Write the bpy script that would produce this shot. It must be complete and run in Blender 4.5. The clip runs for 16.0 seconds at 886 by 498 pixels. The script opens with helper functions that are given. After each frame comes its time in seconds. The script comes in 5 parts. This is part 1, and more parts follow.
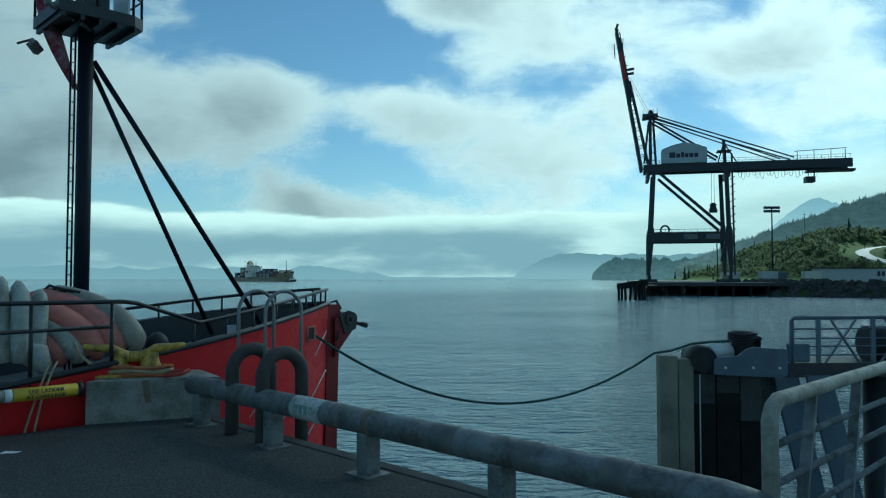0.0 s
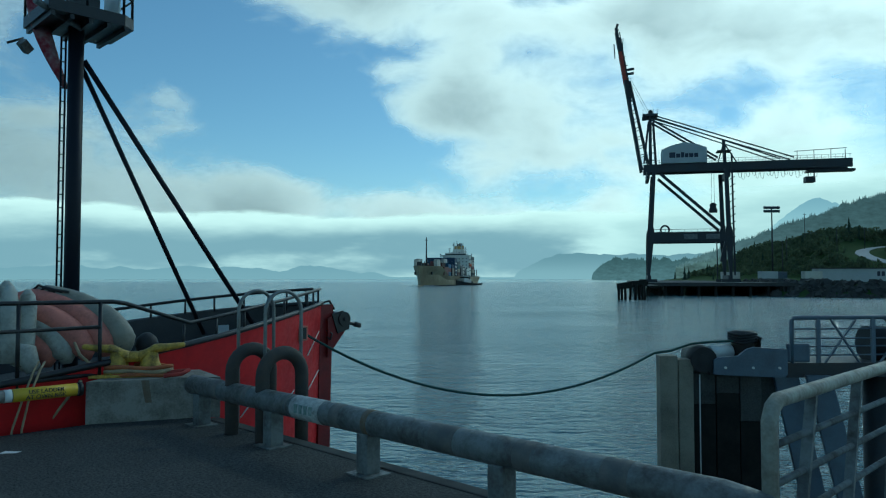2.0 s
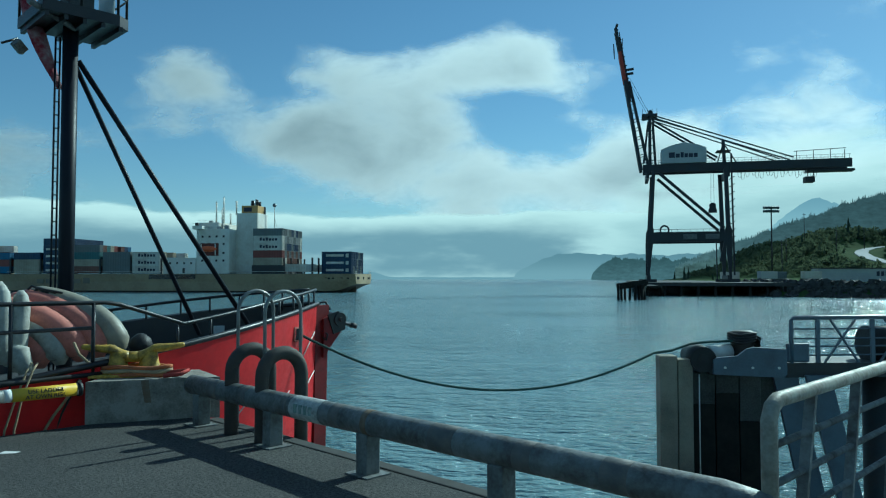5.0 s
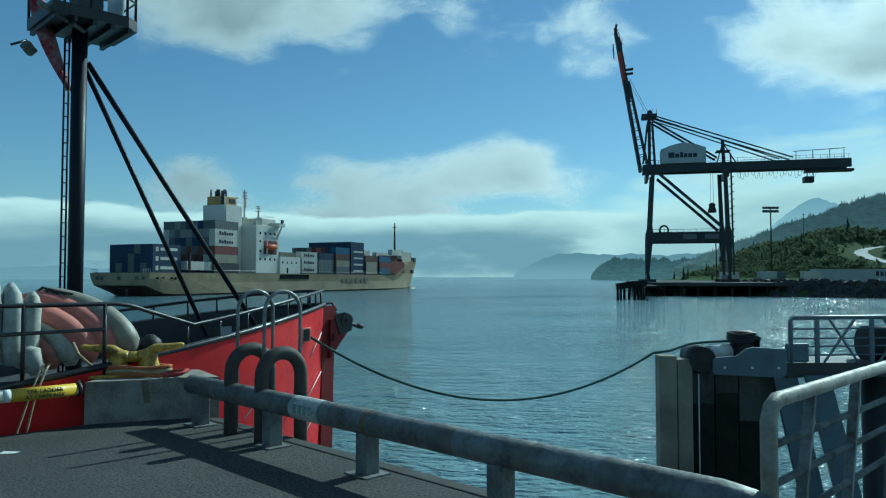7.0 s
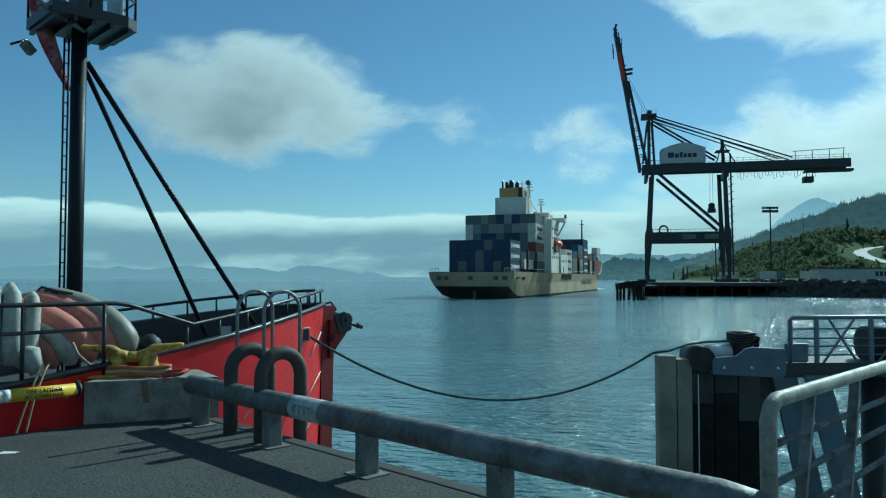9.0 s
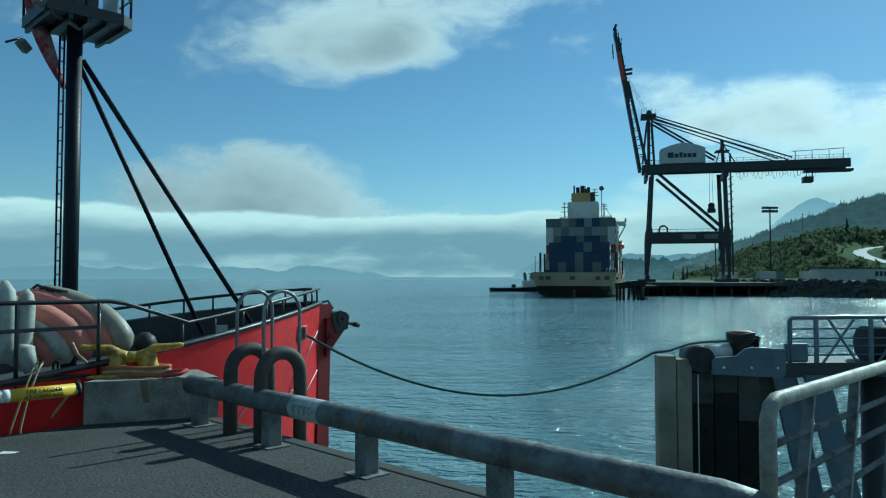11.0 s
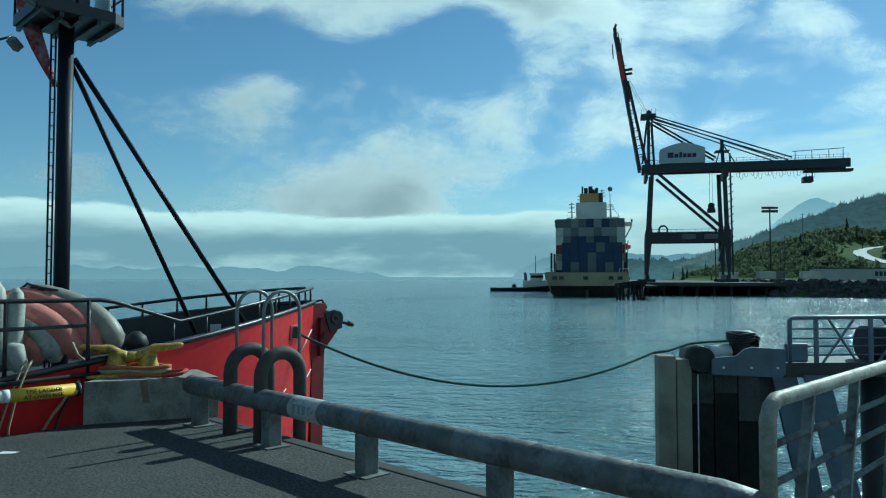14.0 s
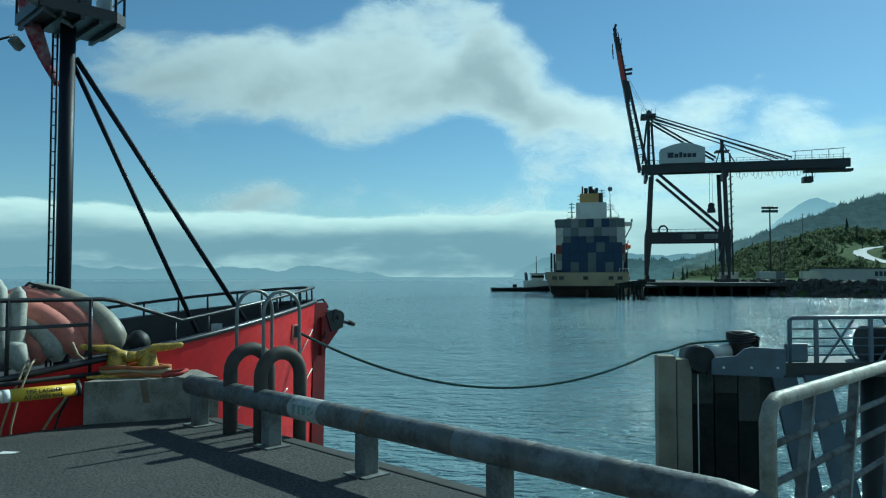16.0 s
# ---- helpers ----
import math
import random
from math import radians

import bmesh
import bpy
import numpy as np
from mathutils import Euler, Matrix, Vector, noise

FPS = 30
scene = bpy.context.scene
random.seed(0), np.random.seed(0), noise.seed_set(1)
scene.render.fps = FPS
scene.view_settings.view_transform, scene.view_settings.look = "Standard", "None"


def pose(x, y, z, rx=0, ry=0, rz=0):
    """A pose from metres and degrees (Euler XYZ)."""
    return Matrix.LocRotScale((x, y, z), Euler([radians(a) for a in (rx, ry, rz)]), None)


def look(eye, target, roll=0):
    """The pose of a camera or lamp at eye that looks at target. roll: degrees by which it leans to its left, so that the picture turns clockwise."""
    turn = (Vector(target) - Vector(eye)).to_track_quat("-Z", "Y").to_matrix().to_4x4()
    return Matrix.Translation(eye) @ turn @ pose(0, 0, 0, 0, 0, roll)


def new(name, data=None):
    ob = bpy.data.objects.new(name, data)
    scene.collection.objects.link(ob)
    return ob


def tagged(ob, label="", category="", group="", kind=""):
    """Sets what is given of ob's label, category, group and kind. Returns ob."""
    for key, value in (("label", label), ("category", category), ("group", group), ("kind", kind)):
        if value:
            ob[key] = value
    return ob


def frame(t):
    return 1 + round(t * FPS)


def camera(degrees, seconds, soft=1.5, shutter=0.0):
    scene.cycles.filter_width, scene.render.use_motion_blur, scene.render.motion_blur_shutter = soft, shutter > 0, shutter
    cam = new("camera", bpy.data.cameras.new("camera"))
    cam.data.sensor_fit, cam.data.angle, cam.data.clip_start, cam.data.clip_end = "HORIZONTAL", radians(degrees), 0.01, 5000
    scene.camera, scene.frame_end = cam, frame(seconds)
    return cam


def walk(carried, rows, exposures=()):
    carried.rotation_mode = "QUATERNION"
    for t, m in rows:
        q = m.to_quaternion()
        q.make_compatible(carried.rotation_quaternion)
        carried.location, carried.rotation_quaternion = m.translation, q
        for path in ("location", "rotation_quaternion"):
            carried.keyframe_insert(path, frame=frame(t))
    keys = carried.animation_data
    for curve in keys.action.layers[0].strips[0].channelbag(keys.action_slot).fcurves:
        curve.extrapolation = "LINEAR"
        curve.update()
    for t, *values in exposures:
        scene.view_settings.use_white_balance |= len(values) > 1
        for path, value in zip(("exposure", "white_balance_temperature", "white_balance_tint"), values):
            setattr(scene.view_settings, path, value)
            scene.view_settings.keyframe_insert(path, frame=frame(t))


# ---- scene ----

# The eye is 1.9 m over the pier deck (z = 0); the water lies at z = -3.6.
WATER = -3.6
cam = camera(62.0, 16.0, soft=1.15)
walk(cam, [(0.0, pose(0, 0, 1.9, 92.28, 0, 0.0)), (4.0, pose(0, 0, 1.9, 92.28, 0, -0.02)),
           (8.0, pose(0, 0, 1.9, 92.28, 0, -0.09)), (16.0, pose(0, 0, 1.9, 92.28, 0, -0.13))],
     exposures=[(0.0, 0.32, 5250, -22), (3.7, 0.28, 5150, -22), (4.6, 0.06, 4960, -23), (12.0, 0.08, 4960, -23), (16.0, 0.14, 5150, -22)])

# ---- world and sun ----
SUN_AZ = radians(44)          # clockwise from +Y
SUN_EL = radians(36)
world = bpy.data.worlds.new("sky")
scene.world = world
world.use_nodes = True
wn = world.node_tree
sky = wn.nodes.new("ShaderNodeTexSky")
sky.sky_type = "NISHITA"
sky.sun_disc = False
sky.sun_elevation, sky.sun_rotation = SUN_EL, SUN_AZ
sky.air_density, sky.dust_density, sky.ozone_density = 1.0, 0.15, 2.5
wn.links.new(sky.outputs[0], wn.nodes["Background"].inputs[0])
wn.nodes["Background"].inputs[1].default_value = 0.074
sun = new("sun", bpy.data.lights.new("sun", "SUN"))
sun.data.energy, sun.data.angle, sun.data.color = 4.0, radians(0.53), (1.0, 0.94, 0.86)
sun_dir = Vector((math.sin(SUN_AZ) * math.cos(SUN_EL), math.cos(SUN_AZ) * math.cos(SUN_EL), math.sin(SUN_EL)))
sun.matrix_world = look(sun_dir * 50, (0, 0, 0))


# ---- node helpers ----
class Tree:
    def __init__(self, name):
        self.mat = bpy.data.materials.new(name)
        self.mat.use_nodes = True
        self.t = self.mat.node_tree
        self.bsdf = self.t.nodes["Principled BSDF"]
        self.out = self.t.nodes["Material Output"]

    def node(self, kind, **inputs):
        n = self.t.nodes.new(kind)
        for k, v in inputs.items():
            self.feed(n.inputs[int(k[1:]) if k[0] == "i" and k[1:].isdigit() else k.replace("_", " ")], v)
        return n

    def feed(self, socket, v):
        if isinstance(v, bpy.types.NodeSocket):
            self.t.links.new(v, socket)
        else:
            socket.default_value = v

    def math(self, op, a, b=0.0, clamp=False):
        n = self.t.nodes.new("ShaderNodeMath")
        n.operation, n.use_clamp = op, clamp
        self.feed(n.inputs[0], a)
        self.feed(n.inputs[1], b)
        return n.outputs[0]

    def coord(self, scale=(1, 1, 1), rot=(0, 0, 0), which="Object"):
        c = self.t.nodes.new("ShaderNodeTexCoord")
        m = self.node("ShaderNodeMapping", Vector=c.outputs[which])
        m.inputs["Scale"].default_value = scale
        m.inputs["Rotation"].default_value = rot
        return m.outputs[0]

    def noise(self, vec, scale, detail=4.0, rough=0.55):
        n = self.node("ShaderNodeTexNoise", Vector=vec, Scale=scale, Detail=detail, Roughness=rough)
        return n.outputs["Fac"]

    def ramp(self, v, a, b, lo=0.0, hi=1.0, smooth=False):
        n = self.t.nodes.new("ShaderNodeMapRange")
        n.interpolation_type = "SMOOTHSTEP" if smooth else "LINEAR"
        n.clamp = True
        for i, x in enumerate((v, a, b, lo, hi)):
            self.feed(n.inputs[i], x)
        return n.outputs[0]

    def mix(self, fac, a, b):
        n = self.t.nodes.new("ShaderNodeMix")
        n.data_type = "RGBA"
        self.feed(n.inputs[0], fac)
        self.feed(n.inputs[6], (*a, 1) if isinstance(a, tuple) and len(a) == 3 else a)
        self.feed(n.inputs[7], (*b, 1) if isinstance(b, tuple) and len(b) == 3 else b)
        return n.outputs[2]

    def bump(self, h, strength, dist):
        n = self.node("ShaderNodeBump", Height=h, Strength=strength, Distance=dist)
        self.t.links.new(n.outputs[0], self.bsdf.inputs["Normal"])


def worn(name, base, dirt, rough=0.6, metal=0.0, grain=30.0, stain=2.0, amount=0.5, relief=0.3, spec=0.5, vary=0.0):
    """A surface of one main colour with stains at one scale and grain at another."""
    m = Tree(name)
    p = m.coord()
    big = m.noise(p, stain, 5.0, 0.6)
    small = m.noise(p, grain, 3.0, 0.6)
    f = m.ramp(m.math("ADD", m.math("MULTIPLY", big, 0.75), m.math("MULTIPLY", small, 0.25)), 0.42, 0.68, 0.0, amount)
    col = m.mix(f, base, dirt)
    if vary:
        rnd = m.t.nodes.new("ShaderNodeObjectInfo").outputs["Random"]
        col = m.mix(m.ramp(rnd, 0, 1, 0, vary), col, dirt)
    m.feed(m.bsdf.inputs["Base Color"], col)
    m.feed(m.bsdf.inputs["Roughness"], m.ramp(small, 0.3, 0.7, rough - 0.12, min(1, rough + 0.12)))
    m.bsdf.inputs["Metallic"].default_value = metal
    m.bsdf.inputs["Specular IOR Level"].default_value = spec
    m.bump(small, relief, 0.01)
    return m.mat


MAT = {}
MAT["galv"] = worn("galvanised_pipe", (0.20, 0.21, 0.205), (0.05, 0.04, 0.032), 0.55, 0.1, 22, 4, 0.95, 0.7)
MAT["rust_pipe"] = worn("rusted_pipe", (0.055, 0.05, 0.045), (0.10, 0.075, 0.055), 0.75, 0.1, 60, 6, 0.7)
MAT["pale_pipe"] = worn("pale_pipe", (0.36, 0.35, 0.29), (0.12, 0.10, 0.07), 0.6, 0.1, 26, 5, 0.85, 0.4)
MAT["rust"] = worn("rust", (0.16, 0.06, 0.025), (0.07, 0.03, 0.02), 0.9, 0.0, 60, 6, 0.7)
MAT["tube"] = worn("ladder_tube", (0.23, 0.24, 0.235), (0.12, 0.09, 0.07), 0.45, 0.5, 50, 5, 0.6)
MAT["concrete"] = worn("concrete", (0.32, 0.30, 0.26), (0.09, 0.08, 0.06), 0.9, 0, 35, 3.0, 0.9, 0.8)
MAT["yellow"] = worn("yellow_paint", (0.56, 0.37, 0.05), (0.05, 0.035, 0.02), 0.5, 0, 40, 7, 0.95)
MAT["red_hull"] = worn("red_hull_paint", (0.60, 0.020, 0.026), (0.34, 0.018, 0.022), 0.45, 0, 9, 1.6, 0.7, 0.08, 0.3)
MAT["stem_red"] = worn("dark_red_paint", (0.20, 0.02, 0.022), (0.09, 0.02, 0.02), 0.5, 0, 25, 3, 0.7, 0.1, 0.3)
MAT["black"] = worn("black_paint", (0.012, 0.013, 0.016), (0.035, 0.03, 0.03), 0.4, 0, 40, 3, 0.5, 0.1)
MAT["navy"] = worn("mast_paint", (0.008, 0.011, 0.02), (0.014, 0.014, 0.018), 0.5, 0, 40, 2, 0.4, 0.05, spec=0.25)
MAT["deckgrey"] = worn("boat_deck", (0.08, 0.085, 0.09), (0.03, 0.03, 0.03), 0.7, 0, 40, 3, 0.6)
MAT["white"] = worn("white_paint", (0.74, 0.74, 0.70), (0.42, 0.36, 0.28), 0.5, 0, 10, 0.8, 0.4, 0.05)
MAT["grey_fender"] = worn("grey_vinyl", (0.47, 0.47, 0.42), (0.17, 0.155, 0.12), 0.7, 0, 24, 5, 0.85, 0.2)
MAT["salmon"] = worn("salmon_vinyl", (0.58, 0.21, 0.16), (0.30, 0.12, 0.09), 0.7, 0, 24, 5, 0.85, 0.2)
MAT["rope"] = worn("green_rope", (0.035, 0.085, 0.075), (0.02, 0.04, 0.035), 0.85, 0, 90, 8, 0.6, 0.6)
MAT["tan_rope"] = worn("tan_rope", (0.42, 0.33, 0.20), (0.2, 0.15, 0.1), 0.9, 0, 90, 8, 0.6, 0.6)
MAT["orange_rope"] = worn("orange_rope", (0.42, 0.14, 0.05), (0.2, 0.1, 0.06), 0.9, 0, 90, 8, 0.6, 0.6)
MAT["steel_dark"] = worn("dark_steel", (0.035, 0.04, 0.045), (0.07, 0.05, 0.035), 0.6, 0.2, 20, 1.5, 0.6)
MAT["steel_blue"] = worn("grey_blue_steel", (0.12, 0.15, 0.19), (0.06, 0.06, 0.065), 0.5, 0.1, 30, 2, 0.5)
MAT["timber"] = worn("weathered_fender_timber", (0.29, 0.26, 0.195), (0.11, 0.095, 0.07), 0.9, 0, 30, 1.2, 0.8, 0.6)
MAT["timber_dark"] = worn("dark_recess_timber", (0.085, 0.085, 0.075), (0.03, 0.03, 0.027), 0.85, 0, 30, 1.0, 0.9, 0.6)
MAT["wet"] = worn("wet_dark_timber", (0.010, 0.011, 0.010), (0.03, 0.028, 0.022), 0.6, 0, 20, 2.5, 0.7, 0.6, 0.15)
MAT["rubber"] = worn("black_rubber", (0.012, 0.012, 0.013), (0.03, 0.03, 0.03), 0.6, 0, 40, 4, 0.6)
MAT["crane"] = worn("crane_paint", (0.026, 0.032, 0.040), (0.035, 0.025, 0.02), 0.55, 0.1, 2, 0.2, 0.5, 0.05)
MAT["crane_red"] = worn("crane_warning_red", (0.35, 0.05, 0.03), (0.2, 0.05, 0.03), 0.6, 0, 2, 0.3, 0.5, 0.05)
MAT["house_grey"] = worn("light_grey_cladding", (0.44, 0.46, 0.46), (0.30, 0.31, 0.31), 0.6, 0, 2, 0.3, 0.4, 0.05)
MAT["hull"] = worn("buff_hull_paint", (0.36, 0.29, 0.17), (0.17, 0.12, 0.07), 0.6, 0, 1.2, 0.09, 0.75, 0.05)
MAT["boot"] = worn("dark_boot_and_counter_shade", (0.10, 0.07, 0.05), (0.04, 0.035, 0.03), 0.6, 0, 1, 0.15, 0.6, 0.05)
MAT["shipwhite"] = worn("ship_white_paint", (0.72, 0.71, 0.64), (0.40, 0.33, 0.24), 0.55, 0, 1.0, 0.15, 0.5, 0.05)
MAT["ochre"] = worn("ochre_funnel", (0.52, 0.33, 0.11), (0.3, 0.18, 0.08), 0.6, 0, 1.0, 0.2, 0.5, 0.05)
MAT["glass"] = worn("dark_glass", (0.01, 0.014, 0.018), (0.02, 0.02, 0.02), 0.15, 0, 5, 1, 0.2, 0.0)
MAT["orange"] = worn("lifeboat_orange", (0.65, 0.13, 0.04), (0.4, 0.1, 0.05), 0.45, 0, 3, 0.5, 0.4, 0.05)
MAT["lettering"] = worn("dark_lettering", (0.02, 0.025, 0.05), (0.05, 0.05, 0.07), 0.6, 0, 5, 1, 0.3, 0.0)
MAT["paper"] = worn("white_paper", (0.75, 0.75, 0.73), (0.5, 0.5, 0.48), 0.9, 0, 40, 8, 0.3)
MAT["tape"] = worn("yellow_tape", (0.72, 0.48, 0.03), (0.4, 0.27, 0.05), 0.45, 0, 50, 9, 0.4, 0.1)
MAT["foam"] = worn("white_foam", (0.75, 0.80, 0.80), (0.4, 0.5, 0.52), 0.8, 0, 2, 0.5, 0.6)

MAT["flagred"] = worn("flag_cloth", (0.20, 0.014, 0.03), (0.40, 0.34, 0.36), 0.85, 0, 14, 5, 0.8, 0.2)
MAT["red_rope"] = worn("red_rope_fibre", (0.40, 0.06, 0.05), (0.2, 0.05, 0.04), 0.9, 0, 90, 8, 0.6, 0.6)
MAT["tan_fender"] = worn("tan_vinyl", (0.30, 0.28, 0.22), (0.16, 0.14, 0.11), 0.5, 0, 30, 5, 0.6, 0.1)
MAT["rust_stain"] = worn("rust_stain", (0.17, 0.12, 0.075), (0.22, 0.19, 0.15), 0.9, 0, 40, 9, 0.9)
MAT["worn_white"] = worn("worn_white_paint", (0.55, 0.55, 0.52), (0.2, 0.2, 0.19), 0.7, 0, 30, 9, 0.9)
MAT["faded_green"] = worn("faded_green_paint", (0.16, 0.24, 0.2), (0.4, 0.42, 0.4), 0.8, 0, 30, 14, 0.9)
MAT["scuff"] = worn("scuffed_pipe", (0.12, 0.12, 0.115), (0.22, 0.2, 0.18), 0.7, 0.1, 40, 7, 0.9)
MAT["maroon"] = worn("maroon_paint", (0.14, 0.028, 0.02), (0.07, 0.03, 0.02), 0.6, 0, 1, 0.2, 0.6, 0.05)
MAT["faded"] = worn("faded_lettering", (0.17, 0.15, 0.12), (0.3, 0.25, 0.17), 0.6, 0, 1, 0.3, 0.6, 0.0)
MAT["casing_grey"] = worn("casing_grey", (0.40, 0.41, 0.40), (0.25, 0.22, 0.18), 0.6, 0, 1, 0.2, 0.5, 0.05)
MAT["sign_grey"] = worn("sign_grey", (0.16, 0.17, 0.17), (0.04, 0.04, 0.05), 0.6, 0, 3, 1.6, 0.8, 0.0)
MAT["concrete_dark"] = worn("dark_dock_concrete", (0.055, 0.055, 0.052), (0.03, 0.03, 0.028), 0.9, 0, 2, 0.2, 0.7, 0.4)
for nm, c1, c2 in (("box_navy", (0.012, 0.040, 0.10), (0.02, 0.035, 0.06)), ("box_blue", (0.03, 0.13, 0.26), (0.05, 0.08, 0.12)), ("box_white", (0.66, 0.66, 0.60), (0.36, 0.30, 0.22)),
                   ("box_pale", (0.27, 0.29, 0.29), (0.22, 0.21, 0.19)), ("box_grey", (0.13, 0.155, 0.16), (0.12, 0.12, 0.11)), ("box_brown", (0.15, 0.065, 0.045), (0.07, 0.04, 0.03)),
                   ("box_red", (0.19, 0.05, 0.04), (0.13, 0.04, 0.03)), ("box_tan", (0.40, 0.36, 0.27), (0.2, 0.17, 0.12)), ("box_teal", (0.05, 0.15, 0.16), (0.06, 0.09, 0.09))):
    MAT[nm] = worn(nm + "_paint", c1, c2, 0.55, 0, 1.2, 0.25, 0.6, 0.05, vary=0.35)


def asphalt():
    m = Tree("asphalt")
    p = m.coord()
    grit = m.node("ShaderNodeTexVoronoi", Vector=p, Scale=95.0).outputs["Distance"]
    big = m.noise(p, 0.7, 6, 0.6)
    mid = m.noise(p, 9.0, 5, 0.65)
    col = m.mix(m.ramp(big, 0.35, 0.7), (0.066, 0.067, 0.064), (0.11, 0.108, 0.10))
    col = m.mix(m.ramp(mid, 0.5, 0.75, 0, 0.7), col, (0.035, 0.036, 0.038))
    speck = m.noise(p, 34.0, 4, 0.8)
    col = m.mix(m.ramp(speck, 0.45, 0.57, 0.0, 0.92), col, (0.012, 0.012, 0.013))
    col = m.mix(m.ramp(grit, 0.10, 0.42, 0.6, 0.0), col, (0.14, 0.14, 0.13))
    m.feed(m.bsdf.inputs["Base Color"], col)
    m.bsdf.inputs["Roughness"].default_value = 0.85
    m.bump(m.math("ADD", m.math("MULTIPLY", grit, 0.8), m.math("ADD", mid, speck)), 0.55, 0.008)
    m.bsdf.inputs["Specular IOR Level"].default_value = 0.3
    return m.mat


def sea():
    m = Tree("sea_water")
    p = m.coord()
    slow = m.node("ShaderNodeTexNoise", Vector=m.coord((0.02, 0.06, 1), (0, 0, 0.12)), Scale=1.0, Detail=4.0).outputs["Fac"]
    swell = m.noise(m.coord((0.22, 0.55, 1), (0, 0, 0.2)), 0.7, 2.0, 0.5)
    wave = m.noise(m.coord((0.5, 1.0, 1), (0, 0, 0.1)), 1.15, 2.0, 0.5)
    fine = m.noise(m.coord((0.7, 1.0, 1), (0, 0, -0.25)), 4.0, 2.0, 0.5)
    chop = m.noise(m.coord((0.6, 1.25, 1), (0, 0, 0.35)), 2.3, 3.0, 0.55)
    gust = m.ramp(slow, 0.36, 0.64, 0.45, 1.0)
    small = m.math("ADD", m.math("MULTIPLY", chop, 0.75), m.math("MULTIPLY", fine, 0.28))
    h = m.math("ADD", m.math("MULTIPLY", m.math("ADD", wave, small), gust), m.math("MULTIPLY", swell, 0.8))
    m.bsdf.inputs["Base Color"].default_value = (0.155, 0.25, 0.275, 1)
    m.bsdf.inputs["Roughness"].default_value = 0.11
    m.bsdf.inputs["IOR"].default_value = 1.34
    m.bsdf.inputs["Specular IOR Level"].default_value = 0.95
    m.bump(h, 1.0, 0.72)
    return m.mat


def clouds():
    """Broken cloud on the sky's vault, by its side angle and its angle along the drift in degrees: nearly closed at first,
    single drifting clouds after it."""
    m = Tree("cloud_layer")
    nv = m.node("ShaderNodeVectorMath", i0=m.coord())
    nv.operation = "NORMALIZE"
    sep = m.node("ShaderNodeSeparateXYZ", Vector=nv.outputs[0])
    side = m.math("MULTIPLY", m.math("ARCSINE", sep.outputs[0]), 57.2958)
    along = m.math("MULTIPLY", m.math("ARCTAN2", sep.outputs[2], sep.outputs[1]), 57.2958)
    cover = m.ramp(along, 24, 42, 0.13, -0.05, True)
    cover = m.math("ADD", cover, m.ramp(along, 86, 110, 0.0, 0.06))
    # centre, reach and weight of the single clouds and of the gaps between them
    # Added beside the view: 38.5 hides the sun early, gap 37 clears it.
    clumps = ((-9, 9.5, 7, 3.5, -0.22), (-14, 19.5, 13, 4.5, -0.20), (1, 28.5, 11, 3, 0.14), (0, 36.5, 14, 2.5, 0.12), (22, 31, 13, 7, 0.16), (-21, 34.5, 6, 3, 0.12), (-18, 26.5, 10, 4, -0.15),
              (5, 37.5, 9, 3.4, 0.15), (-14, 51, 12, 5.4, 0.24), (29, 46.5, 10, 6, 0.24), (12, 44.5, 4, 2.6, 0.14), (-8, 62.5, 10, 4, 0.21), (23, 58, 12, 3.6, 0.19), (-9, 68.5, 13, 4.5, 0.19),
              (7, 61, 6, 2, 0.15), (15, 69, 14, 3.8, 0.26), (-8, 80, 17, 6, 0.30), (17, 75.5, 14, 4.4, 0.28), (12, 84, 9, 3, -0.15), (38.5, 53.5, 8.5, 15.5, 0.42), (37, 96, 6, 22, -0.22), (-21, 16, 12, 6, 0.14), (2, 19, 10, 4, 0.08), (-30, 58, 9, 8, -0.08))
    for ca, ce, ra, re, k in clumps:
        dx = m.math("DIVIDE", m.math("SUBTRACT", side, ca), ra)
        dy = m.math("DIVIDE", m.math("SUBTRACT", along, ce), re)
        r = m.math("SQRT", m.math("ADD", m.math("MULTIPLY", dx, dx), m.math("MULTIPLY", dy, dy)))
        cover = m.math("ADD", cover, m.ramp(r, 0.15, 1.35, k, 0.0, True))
    vec = m.node("ShaderNodeCombineXYZ", X=m.math("MULTIPLY", side, 0.062), Y=m.math("MULTIPLY", along, 0.105), Z=3.3)
    warp = m.node("ShaderNodeTexNoise", Vector=vec.outputs[0], Scale=1.6, Detail=2.0)
    pw = m.node("ShaderNodeVectorMath", i0=warp.outputs["Color"])
    pw.operation = "MULTIPLY_ADD"
    pw.inputs[1].default_value = (0.35, 0.35, 0)
    m.feed(pw.inputs[2], vec.outputs[0])
    body = m.noise(pw.outputs[0], 1.25, 6.0, 0.51)
    # the same field a little higher up: shade of thick cloud above, put into the colour below
    lift = m.node("ShaderNodeVectorMath", i0=pw.outputs[0])
    lift.operation = "ADD"
    lift.inputs[1].default_value = (0.05, 0.16, 0)
    above = m.noise(lift.outputs[0], 1.25, 5.0, 0.5)
    d = m.math("ADD", body, cover)
    alpha = m.ramp(d, 0.53, 0.70, 0, 0.94, True)
    thick = m.math("MULTIPLY", m.ramp(d, 0.58, 0.80), m.ramp(above, 0.36, 0.64, 0.2, 1.0))
    col = m.mix(thick, (0.84, 0.85, 0.84), (0.44, 0.46, 0.47))
    tl = m.node("ShaderNodeBsdfTranslucent", Color=col)
    df = m.node("ShaderNodeBsdfDiffuse", Color=col)
    lit = m.t.nodes.new("ShaderNodeMixShader")
